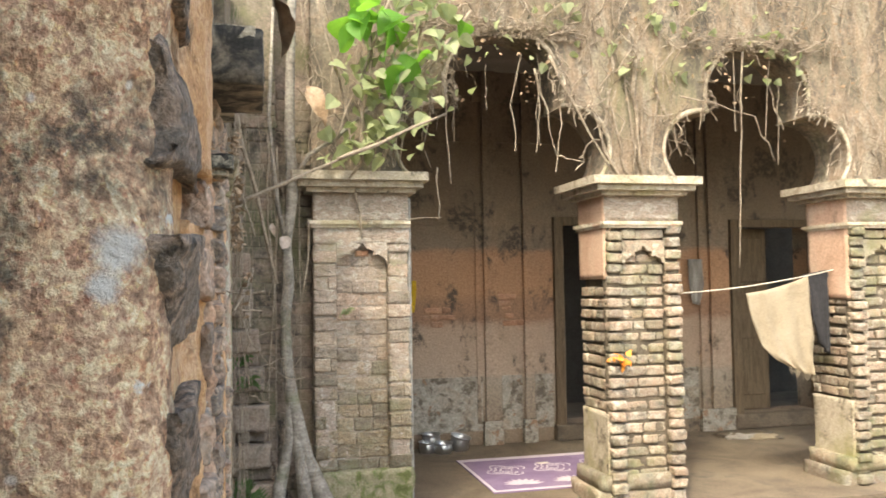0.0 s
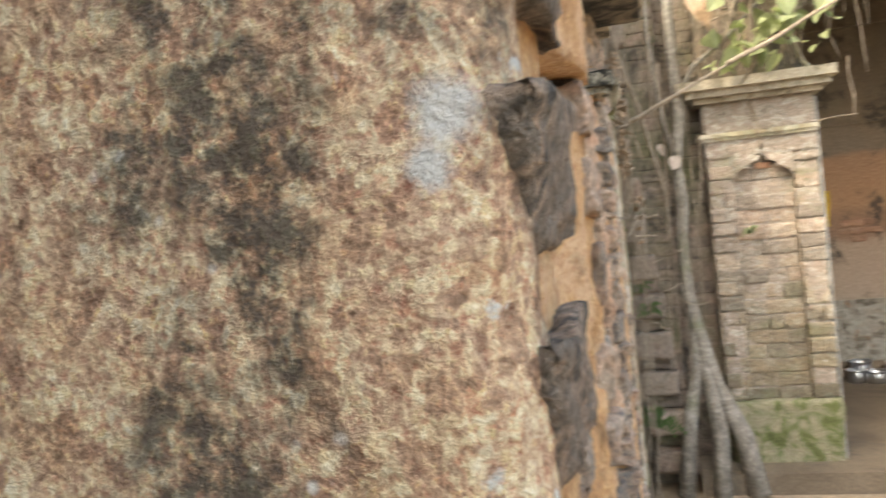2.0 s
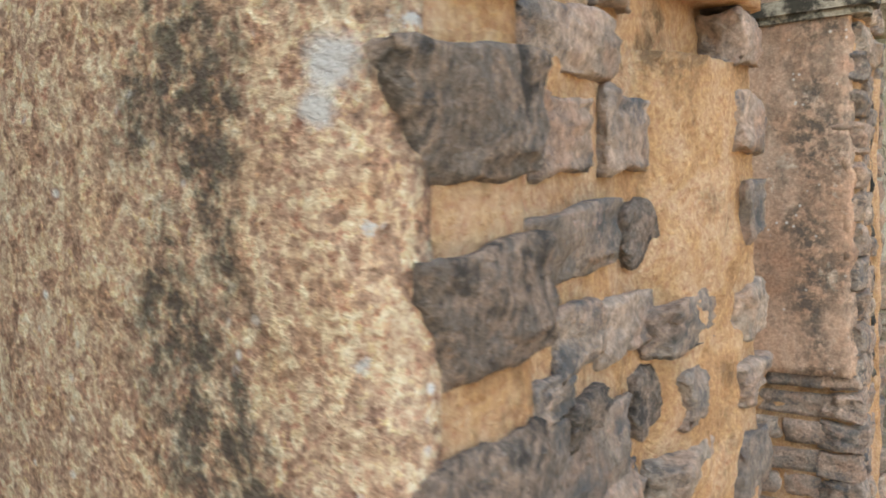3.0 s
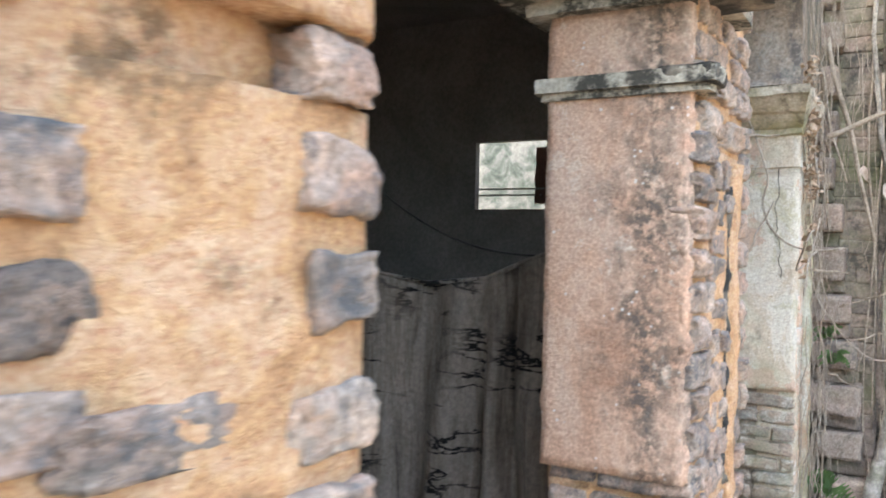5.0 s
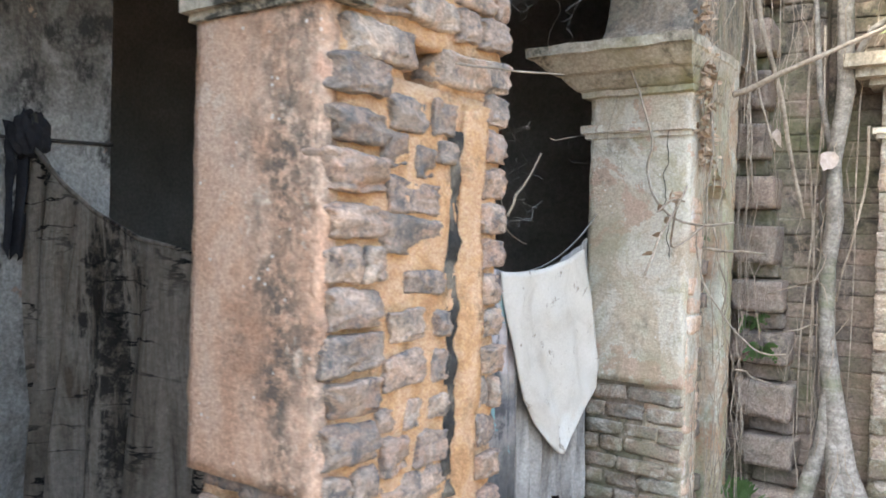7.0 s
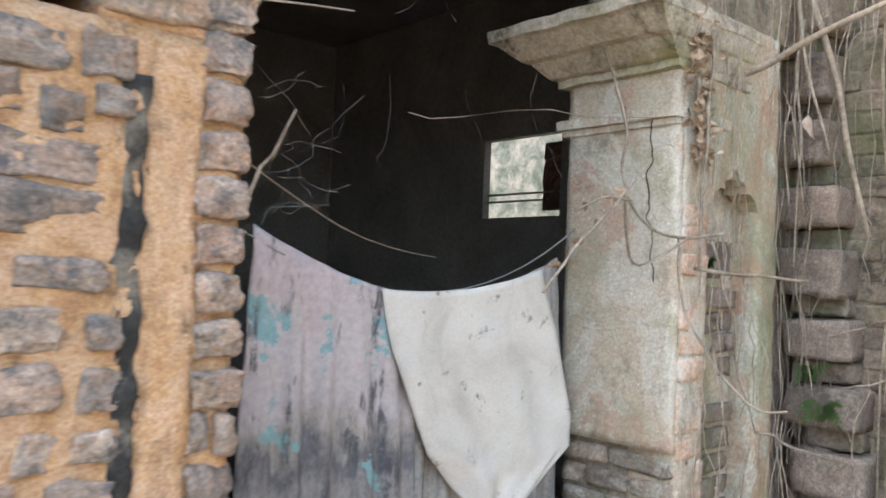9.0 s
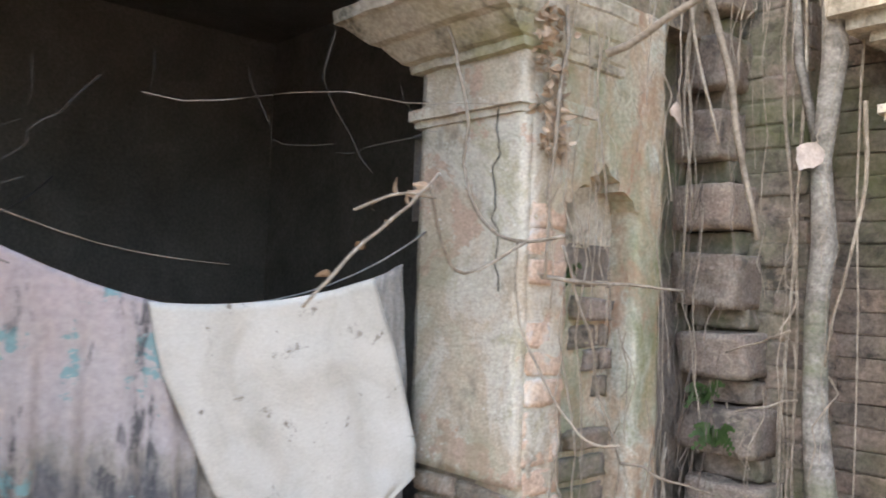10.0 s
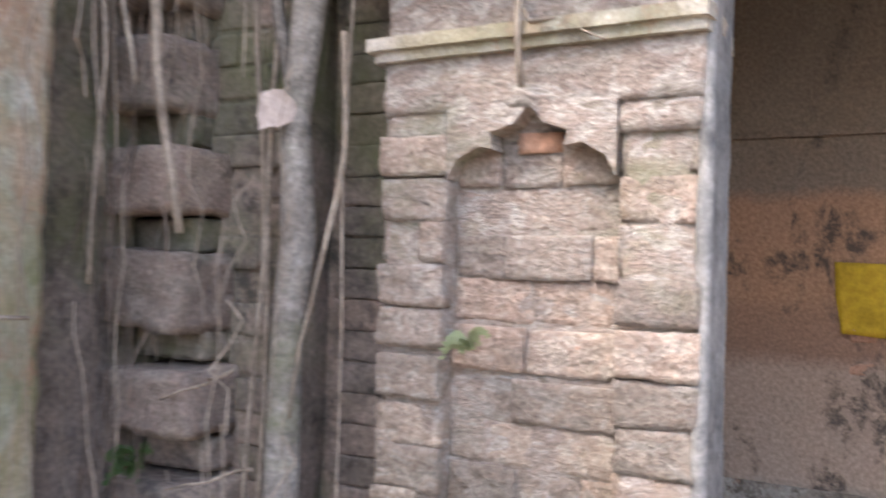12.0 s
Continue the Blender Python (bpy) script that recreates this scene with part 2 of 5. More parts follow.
# bands darken it high up, for soot and the ceiling's shade, and low down
M_WHITE = weathered("stained_shaded_whitewash", [(0.10, 0.092, 0.082), (0.42, 0.395, 0.36), (0.22, 0.19, 0.16), (0.56, 0.53, 0.49), (0.30, 0.26, 0.22)], 5, 60, 0.5, 0.6, stain=(0.04, 0.038, 0.036),
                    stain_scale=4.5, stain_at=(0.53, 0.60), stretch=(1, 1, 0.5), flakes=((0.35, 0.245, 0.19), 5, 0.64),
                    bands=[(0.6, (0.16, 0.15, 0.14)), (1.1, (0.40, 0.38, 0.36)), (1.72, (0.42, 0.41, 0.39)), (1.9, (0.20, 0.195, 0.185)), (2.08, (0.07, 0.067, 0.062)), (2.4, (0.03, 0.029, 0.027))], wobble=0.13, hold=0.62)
# dark base tone stands in for the gloom of the unlit rooms
M_DIM = weathered("dim_interior_plaster", [(0.165, 0.152, 0.14), (0.27, 0.25, 0.23)], 2, 40, 0.3, 0.4)
M_FLOOR = weathered("dusty_cement_floor", [(0.095, 0.075, 0.055), (0.15, 0.12, 0.09), (0.185, 0.15, 0.115)], 1.8, 60, 0.4, 0.5, stain=(0.10, 0.085, 0.068), stain_scale=2.5)
M_EARTH = weathered("packed_earth", [(0.19, 0.145, 0.098), (0.29, 0.23, 0.165), (0.34, 0.28, 0.205)], 1.2, 45, 0.4, 0.6)
M_SPANDREL = weathered("rain_streaked_wall", [(0.085, 0.073, 0.056), (0.18, 0.155, 0.118), (0.23, 0.175, 0.13), (0.27, 0.235, 0.19), (0.13, 0.113, 0.084)], 5, 65, 0.6, 1.0, stretch=(1, 1, 0.35),
                       moss=((0.15, 0.15, 0.075), 0.52, 0.72), stain=(0.08, 0.072, 0.062), stain_scale=4, stain_at=(0.47, 0.58))
# low base colour carries the shade of the room behind the doorways
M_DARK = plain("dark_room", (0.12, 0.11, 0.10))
M_WOOD = weathered("old_grey_wood", [(0.10, 0.075, 0.05), (0.2, 0.15, 0.1)], 6, 60, 0.4, 0.4, stretch=(6, 6, 0.6), streaky=True)


M_REDBRICK = weathered("soft_red_brick", [(0.28, 0.155, 0.10), (0.40, 0.235, 0.16), (0.42, 0.29, 0.21)], 7, 60, 0.45, 0.5, vary=0.35)
M_GREENWASH = weathered("algae_stained_plaster", [(0.22, 0.20, 0.13), (0.40, 0.375, 0.29), (0.42, 0.32, 0.23), (0.45, 0.43, 0.36), (0.24, 0.235, 0.13)], 6, 80, 0.45, 0.9, stretch=(1, 1, 0.6), dist=0.01,
                        moss=((0.15, 0.165, 0.07), 0.48, 0.64), stain=(0.34, 0.21, 0.14), stain_scale=5, stain_at=(0.53, 0.62))
M_CAPPALE = weathered("crumbling_cornice", [(0.22, 0.19, 0.145), (0.37, 0.325, 0.26), (0.44, 0.39, 0.32), (0.30, 0.245, 0.19)], 8, 80, 0.45, 0.7, stain=(0.09, 0.08, 0.06), stain_scale=5,
                      moss=((0.24, 0.23, 0.10), 0.5, 0.7))
M_GREYMORTAR = weathered("grey_lime_mortar", [(0.075, 0.062, 0.048), (0.15, 0.125, 0.095)], 8, 80, 0.4, 0.6)
M_BLUEGREY = weathered("blue_grey_cement", [(0.15, 0.15, 0.145), (0.25, 0.245, 0.235), (0.36, 0.345, 0.32)], 11, 70, 0.4, 0.5, stain=(0.1, 0.1, 0.1), stain_scale=5)
M_MOSS = weathered("moss", [(0.06, 0.07, 0.025), (0.11, 0.13, 0.05), (0.26, 0.235, 0.17), (0.12, 0.14, 0.05)], 9, 110, 0.6, 1.0)
M_DOORWOOD = plain("dark_red_wood", (0.12, 0.06, 0.045))
M_LIMECOAT = weathered("striated_lime_coat", [(0.19, 0.16, 0.13), (0.36, 0.32, 0.275), (0.30, 0.24, 0.20), (0.45, 0.41, 0.365), (0.26, 0.225, 0.18)], 9, 70, 0.5, 1.0, stretch=(1, 1, 1.7), streaky=True, dist=0.016,
                       stain=(0.32, 0.235, 0.19), stain_scale=4, stain_at=(0.60, 0.68), moss=((0.20, 0.21, 0.11), 0.56, 0.76))
M_STREAK = weathered("black_stain_and_strip", [(0.018, 0.018, 0.017), (0.04, 0.038, 0.035), (0.26, 0.22, 0.17)], 9, 90, 0.5, 0.7)
M_BARK = weathered("grey_bark", [(0.13, 0.115, 0.10), (0.22, 0.20, 0.175), (0.32, 0.30, 0.27)], 9, 70, 0.55, 0.9, moss=((0.14, 0.155, 0.08), 0.55, 0.75), stretch=(1, 1, 2.2))
M_ROOT = weathered("dry_root", [(0.15, 0.12, 0.09), (0.25, 0.205, 0.16), (0.36, 0.31, 0.25)], 12, 70, 0.4, 0.4)
M_BROWNSTEM = weathered("dark_dead_stem", [(0.07, 0.055, 0.045), (0.14, 0.11, 0.09), (0.20, 0.155, 0.125)], 12, 70, 0.4, 0.4)
M_PALEDRY = weathered("bleached_dead_leaf", [(0.33, 0.26, 0.225), (0.43, 0.36, 0.315), (0.49, 0.42, 0.37)], 14, 60, 0.3, 0.3, rough=0.8)
M_DRYLEAF = weathered("dry_leaf", [(0.19, 0.12, 0.075), (0.30, 0.21, 0.14), (0.40, 0.31, 0.225)], 14, 60, 0.4, 0.3, rough=0.7)
M_WHITECLOTH = weathered("grubby_white_cloth", [(0.43, 0.395, 0.335), (0.54, 0.51, 0.455), (0.59, 0.56, 0.51)], 5, 160, 0.15, 0.25, stain=(0.16, 0.12, 0.09), stain_scale=10, stain_at=(0.60, 0.645), dist=0.002)
M_BEIGECLOTH = weathered("coarse_beige_cloth", [(0.20, 0.165, 0.12), (0.275, 0.232, 0.172), (0.31, 0.265, 0.205)], 4, 120, 0.3, 0.3, dist=0.002)
M_GREYCLOTH = weathered("frayed_grey_cloth", [(0.12, 0.11, 0.10), (0.28, 0.26, 0.24), (0.42, 0.40, 0.37)], 7, 90, 0.35, 0.4, stretch=(1, 3, 0.3))
M_BLACKCLOTH = plain("black_cloth", (0.03, 0.03, 0.035), 0.95)
M_YELLOW = plain("yellow_cloth", (0.55, 0.36, 0.03), 0.85)
M_PURPLE = weathered("purple_printed_mat", [(0.15, 0.10, 0.19), (0.20, 0.142, 0.245), (0.25, 0.19, 0.29)], 3, 140, 0.25, 0.3, dist=0.002)
M_LILAC = weathered("lilac_print", [(0.45, 0.40, 0.48), (0.58, 0.53, 0.58)], 8, 140, 0.3, 0.2, dist=0.002)
M_ALU = plain("dented_aluminium", (0.55, 0.56, 0.58), 0.35, 1.0, 30, 0.15)
M_ORANGE = plain("orange_petals", (0.75, 0.30, 0.06), 0.8)
M_ROPE = plain("pale_cord", (0.50, 0.46, 0.40), 0.9)
M_WIRE = plain("dark_wire", (0.06, 0.055, 0.05), 0.8)
M_WEB = plain("dusty_cobweb", (0.20, 0.19, 0.175), 0.95)
def leafy(name, c, trans):
    m = weathered(name, [tuple(v * 0.7 for v in c), c, tuple(v * 1.3 for v in c)], 9, 50, 0.25, 0.2, rough=0.45)
    m.node_tree.nodes["Principled BSDF"].inputs["Transmission Weight"].default_value = 0.0
    t = m.node_tree
    out = t.nodes["Material Output"]
    tr = t.nodes.new("ShaderNodeBsdfTranslucent")
    tr.inputs[0].default_value = (*trans, 1)
    mx = t.nodes.new("ShaderNodeMixShader")
    mx.inputs[0].default_value = 0.45
    t.links.new(t.nodes["Principled BSDF"].outputs[0], mx.inputs[1])
    t.links.new(tr.outputs[0], mx.inputs[2])
    t.links.new(mx.outputs[0], out.inputs["Surface"])
    return m


M_LEAF = leafy("bright_green_leaf", (0.10, 0.24, 0.04), (0.25, 0.55, 0.06))
M_PALELEAF = leafy("dusty_pale_leaf", (0.30, 0.34, 0.20), (0.35, 0.42, 0.18))
M_FERN = leafy("fern_green", (0.075, 0.125, 0.045), (0.11, 0.20, 0.065))


def banded(name, bands, wobble=0.12, freq=9.0):
    """Cloth printed and dirtied in uneven horizontal bands by height."""
    m = weathered(name, [(0.5, 0.5, 0.5), (0.5, 0.5, 0.5)], 4, 60, 0.2, 0.6, dist=0.004, stain=(0.07, 0.07, 0.075), stain_scale=7, stain_at=(0.57, 0.63), stretch=(1, 2.5, 0.5),
                  flakes=((0.19, 0.33, 0.335), 6.5, 0.575))
    t = m.node_tree
    N, L = t.nodes.new, t.links.new
    geo = N("ShaderNodeNewGeometry")
    sep = N("ShaderNodeSeparateXYZ")
    L(geo.outputs["Position"], sep.inputs[0])
    mp = N("ShaderNodeMapping")
    mp.inputs["Scale"].default_value = (1, 2.2, 0.8)
    L(geo.outputs["Position"], mp.inputs[0])
    n = N("ShaderNodeTexNoise")
    n.inputs["Scale"].default_value, n.inputs["Detail"].default_value, n.inputs["Roughness"].default_value = freq, 7, 0.72
    L(mp.outputs[0], n.inputs["Vector"])
    a = N("ShaderNodeMath")
    a.operation, a.inputs[1].default_value = "MULTIPLY_ADD", wobble * 4
    L(n.outputs["Fac"], a.inputs[0])
    L(sep.outputs["Z"], a.inputs[2])
    mr = N("ShaderNodeMapRange")
    mr.inputs["From Min"].default_value, mr.inputs["From Max"].default_value = bands[0][0] + wobble * 2, bands[-1][0] + wobble * 2
    L(a.outputs[0], mr.inputs["Value"])
    r = N("ShaderNodeValToRGB")
    while len(r.color_ramp.elements) < len(bands):
        r.color_ramp.elements.new(0.5)
    lo, hi = bands[0][0], bands[-1][0]
    for e, (z, c) in zip(r.color_ramp.elements, bands):
        e.position, e.color = (z - lo) / (hi - lo), (*c, 1)
    L(mr.outputs[0], r.inputs[0])
    mixes = [x for x in t.nodes if x.bl_idname == "ShaderNodeMix"]
    L(r.outputs[0], mixes[0].inputs[6])
    return m


M_PATCH = banded("faded_patchwork_cloth", [(0.55, (0.05, 0.052, 0.055)), (0.74, (0.13, 0.125, 0.12)), (0.84, (0.26, 0.24, 0.225)), (0.92, (0.12, 0.115, 0.12)), (1.0, (0.30, 0.27, 0.24)),
                                           (1.07, (0.40, 0.355, 0.35)), (1.2, (0.42, 0.37, 0.355)), (1.36, (0.43, 0.36, 0.355)), (1.5, (0.44, 0.38, 0.385))], 0.12, 7)


def cracked(name):
    """Stiff brown tarpaulin, with black creases and soot."""
    m = weathered(name, [(0.06, 0.046, 0.034), (0.17, 0.14, 0.112), (0.26, 0.222, 0.186), (0.11, 0.085, 0.063)], 4, 60, 0.35, 0.5, stretch=(2.6, 2.6, 0.35),
                  stain=(0.016, 0.015, 0.014), stain_scale=4.5, stain_at=(0.50, 0.56), band=(-1.42, 1.0, 0.13))
    t = m.node_tree
    N, L = t.nodes.new, t.links.new
    geo = N("ShaderNodeNewGeometry")
    mp = N("ShaderNodeMapping")
    mp.inputs["Scale"].default_value = (3.5, 3.5, 14)
    L(geo.outputs["Position"], mp.inputs[0])
    nz = N("ShaderNodeTexNoise")
    nz.inputs["Scale"].default_value = 1.2
    L(mp.outputs[0], nz.inputs["Vector"])
    add = N("ShaderNodeMix")
    add.data_type = "VECTOR"
    add.inputs[0].default_value = 0.25
    L(mp.outputs[0], add.inputs[4])
    L(nz.outputs["Color"], add.inputs[5])
    v = N("ShaderNodeTexNoise")
    v.inputs["Scale"].default_value, v.inputs["Detail"].default_value, v.inputs["Roughness"].default_value = 1.0, 5, 0.55
    L(add.outputs[1], v.inputs["Vector"])
    half = N("ShaderNodeMath")
    half.operation, half.inputs[1].default_value = "SUBTRACT", 0.5
    L(v.outputs["Fac"], half.inputs[0])
    near = N("ShaderNodeMath")
    near.operation = "ABSOLUTE"
    L(half.outputs[0], near.inputs[0])
    r = N("ShaderNodeValToRGB")
    r.color_ramp.elements[0].position, r.color_ramp.elements[0].color = 0.008, (1, 1, 1, 1)
    r.color_ramp.elements[1].position, r.color_ramp.elements[1].color = 0.022, (0, 0, 0, 1)
    L(near.outputs[0], r.inputs[0])
    n2 = N("ShaderNodeTexNoise")
    n2.inputs["Scale"].default_value = 3.6
    L(geo.outputs["Position"], n2.inputs["Vector"])
    r2 = N("ShaderNodeValToRGB")
    r2.color_ramp.elements[0].position, r2.color_ramp.elements[1].position = 0.48, 0.60
    L(n2.outputs["Fac"], r2.inputs[0])
    mul = N("ShaderNodeMix")
    mul.data_type, mul.blend_type = "RGBA", "MULTIPLY"
    mul.inputs[0].default_value = 1.0
    L(r.outputs[0], mul.inputs[6])
    L(r2.outputs[0], mul.inputs[7])
    bs = t.nodes["Principled BSDF"]
    src = bs.inputs["Base Color"].links[0].from_socket
    mx = N("ShaderNodeMix")
    mx.data_type = "RGBA"
    mx.inputs[7].default_value = (0.012, 0.011, 0.01, 1)
    L(mul.outputs[2], mx.inputs[0])
    L(src, mx.inputs[6])
    L(mx.outputs[2], bs.inputs["Base Color"])
    return m


M_TARP = cracked("cracked_brown_tarpaulin")
M_GARDEN = weathered("hazy_glowing_garden", [(0.02, 0.03, 0.024), (0.055, 0.065, 0.06), (0.11, 0.112, 0.108), (0.145, 0.145, 0.14)], 5.0, 20, 0.4, 0.1)
# weak emission added so the garden shows bright behind the window
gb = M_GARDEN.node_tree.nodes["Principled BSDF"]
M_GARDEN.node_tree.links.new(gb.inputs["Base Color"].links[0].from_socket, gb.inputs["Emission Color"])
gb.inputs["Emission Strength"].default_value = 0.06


# ---- helpers for building ----
def link(name, bm, material, parent=None, label="", smooth=False):
    me = bpy.data.meshes.new(name)
    bmesh.ops.recalc_face_normals(bm, faces=bm.faces)
    bm.to_mesh(me)
    bm.free()
    if material:
        me.materials.append(material)
    if smooth:
        for p in me.polygons:
            p.use_smooth = True
    ob = new(name, me)
    if parent:
        ob.parent = parent
    if label:
        ob["label"] = label
    return ob


part = link


def thing(name, label, category, group="", kind="", at=(0, 0, 0)):
    e = new(name)
    e.location = at
    e.empty_display_size = 0.1
    return tagged(e, label, category, group, kind)


def box(bm, x0, x1, y0, y1, z0, z1):
    r = bmesh.ops.create_cube(bm, size=1)["verts"]
    for v in r:
        v.co = Vector((x0 if v.co.x < 0 else x1, y0 if v.co.y < 0 else y1, z0 if v.co.z < 0 else z1))
    return r


def boxed(*dims, bevel=0.0):
    bm = bmesh.new()
    box(bm, *dims)
    if bevel:
        bmesh.ops.bevel(bm, geom=bm.edges[:], offset=bevel, segments=2, affect="EDGES", profile=0.5)
    return bm


def rough_box(x0, x1, y0, y1, z0, z1, step=0.06, amp=0.01, freq=7.0):
    """A block with a wavering, worn surface and rounded edges."""
    bm = bmesh.new()
    dims = (x1 - x0, y1 - y0, z1 - z0)
    n = [max(1, min(60, round(d / step))) for d in dims]
    verts = {}

    def vert(i, j, k):
        key = (i, j, k)
        if key not in verts:
            verts[key] = bm.verts.new((x0 + dims[0] * i / n[0], y0 + dims[1] * j / n[1], z0 + dims[2] * k / n[2]))
        return verts[key]
    for a in range(3):
        b, c = (a + 1) % 3, (a + 2) % 3
        for side in (0, n[a]):
            for u in range(n[b]):
                for v in range(n[c]):
                    q = []
                    for du, dv in ((0, 0), (1, 0), (1, 1), (0, 1)):
                        idx = [0, 0, 0]
                        idx[a], idx[b], idx[c] = side, u + du, v + dv
                        q.append(vert(*idx))
                    bm.faces.new(q)
    mid = Vector(((x0 + x1) / 2, (y0 + y1) / 2, 0))
    for (i, j, k), v in verts.items():
        on = (i in (0, n[0])) + (j in (0, n[1]))
        w = noise.noise(v.co * freq) * amp + noise.noise(v.co * freq * 3) * amp * 0.5
        d = (v.co - mid)
        d.z = 0
        if d.length:
            d.normalize()
        v.co += d * (w - (amp * 0.9 if on == 2 else 0))
    return bm


def arch_profile(half, spring, steps=14):
    """Right half of a three-lobed cusped arch, from springing to crown: points (u, z)."""
    pts = []
    k = half / 0.69
    for i in range(steps + 1):                      # side lobe
        a = radians(-42 + (100 + 42) * i / steps)
        pts.append((k * (0.45 + 0.30 * math.cos(a)), spring + 0.20 + 0.30 * math.sin(a)))
    for i in range(steps + 1):                      # crown lobe
        a = radians(-12 + 102 * i / steps)
        pts.append((k * 0.42 * math.cos(a), spring + 0.60 + 0.42 * math.sin(a)))
    return pts


def arch_panel(a0, a1, b0, b1, spring, top, along, thick):
    """Wall above one bay: from a0 to a1 along the wall, opening b0..b1; thick = (near, far) across it."""
    mid, half = (b0 + b1) / 2, (b1 - b0) / 2
    right = arch_profile(half, spring)
    prof = [(mid + u, z) for u, z in right] + [(mid - u, z) for u, z in reversed(right)]
    ring = [(a1, spring)] + prof + [(a0, spring), (a0, top), (a1, top)]
    bm = bmesh.new()
    lo, hi = [], []
    for u, z in ring:
        w = 0.008 * noise.noise(Vector((u * 9, z * 9, thick[0])))
        p = (lambda t: (t, u + w, z + w) if along == "y" else (u + w, t, z + w))
        lo.append(bm.verts.new(p(thick[0])))
        hi.append(bm.verts.new(p(thick[1])))
    bm.faces.new(lo)
    bm.faces.new(list(reversed(hi)))
    for i in range(len(ring)):
        j = (i + 1) % len(ring)
        bm.faces.new((lo[i], lo[j], hi[j], hi[i]))
    return bm


# ---- bricks: twelve worn shapes shared by all ----
def worn_block(name, seed, cuts, rough):
    """A brick with rubbed edges and broken faces, one unit each way."""
    bm = bmesh.new()
    bmesh.ops.create_cube(bm, size=1)
    bmesh.ops.subdivide_edges(bm, edges=bm.edges[:], cuts=cuts, use_grid_fill=True)
    rnd = random.Random(seed)
    skew = [rnd.uniform(-0.06, 0.06) for _ in range(6)]
    for v in bm.verts:
        q = v.co.copy()
        p = 16 if cuts < 6 else 9
        v.co *= 0.5 / sum(abs(c) ** p for c in v.co) ** (1 / p)
        v.co += Vector((skew[0] * q.y + skew[1] * q.z, skew[2] * q.x + skew[3] * q.z, skew[4] * q.x + skew[5] * q.y)) * 0.6
        v.co += noise.noise_vector(q * 2.6 + Vector((seed * 3.1, 0, 0))) * rough + noise.noise_vector(q * 6 + Vector((0, seed * 2.3, 0))) * rough * 0.5
    me = bpy.data.meshes.new(name)
    bm.to_mesh(me)
    bm.free()
    for p in me.polygons:
        p.use_smooth = True
    return me


def chunk(name, seed, cuts, sharp, outline, relief):
    """A broken, angular brick: crooked outline, chipped flat faces, one unit each way."""
    bm = bmesh.new()
    bmesh.ops.create_cube(bm, size=1)
    bmesh.ops.subdivide_edges(bm, edges=bm.edges[:], cuts=cuts, use_grid_fill=True)
    off = Vector((seed * 3.7, seed * 1.9, seed * 5.3))
    for v in bm.verts:
        q = v.co.copy()
        v.co *= 0.5 / sum(abs(c) ** sharp for c in v.co) ** (1 / sharp)
        v.co += noise.noise_vector(q * 1.4 + off) * outline
        v.co += noise.noise_vector(q * 4.5 + off) * relief + noise.noise_vector(q * 11 + off) * relief * 0.6
        k = noise.noise(q * 3.1 + off * 2)
        if k > 0.25:                                # a chip out of the block
            v.co -= q.normalized() * (k - 0.25) * 0.18
    me = bpy.data.meshes.new(name)
    bm.to_mesh(me)
    bm.free()
    for p in me.polygons:
        p.use_smooth = True
    return me


CHUNKS = [chunk("brick", 120 + i, 12, 14, 0.17, 0.055) for i in range(10)]
SLABS = [chunk("brick", 160 + i, 6, 30, 0.05, 0.030) for i in range(18)]
BRICKS = [worn_block("brick", 50 + i, 4, 0.085) for i in range(24)]
STONES = [worn_block("brick", 90 + i, 7, 0.075) for i in range(10)]
BRICK_SETS = {}


def brick(parent, material, centre, size, rnd, tilt=2.5, shapes=BRICKS):
    key = (material.name, rnd.randrange(len(shapes)), shapes[0].name)
    if key not in BRICK_SETS:
        me = shapes[key[1]].copy()
        me.materials.append(material)
        BRICK_SETS[key] = me
    ob = new("brick", BRICK_SETS[key])
    ob.parent = parent
    ob.location, ob.scale = centre, size
    ob.rotation_euler = [radians(rnd.uniform(-tilt, tilt)) for _ in range(3)]
    return ob


def brick_face(parent, material, along, u0, u1, z0, z1, face, out, rnd, course=0.064, length=0.20, gap=0.012, proud=0.012,
               depth=0.07, skip=None, uneven=0.010, tilt=2.0, shapes=BRICKS):
    """Courses of single bricks on a face. along 'x' or 'y'; face: the core's plane; out: +1 or -1, the way it looks."""
    z, row = z0, 0
    while z + course * 0.6 < z1:
        h = course - gap + rnd.uniform(-0.5, 0.3) * gap
        u = u0
        first = rnd.uniform(0.35, 0.95) * length if row % 2 else rnd.uniform(0.5, 1.1) * length
        while u < u1 - 0.025:
            w = min(first if u == u0 else length * rnd.choice((0.45, 0.6, 0.85, 1.0, 1.2)), u1 - u)
            if u1 - u - w < 0.04:
                w = u1 - u
            cu, cz = u + w / 2, z + course / 2
            if not (skip and skip(cu, cz)):
                p = proud + rnd.uniform(-uneven, uneven)
                across = face + out * (p - depth / 2)
                if along == "y":
                    brick(parent, material, (across, cu, cz), (depth, w - gap * 0.7, h), rnd, tilt, shapes)
                else:
                    brick(parent, material, (cu, across, cz), (w - gap * 0.7, depth, h), rnd, tilt, shapes)
            u += w
        z += course * rnd.uniform(0.9, 1.1)
        row += 1


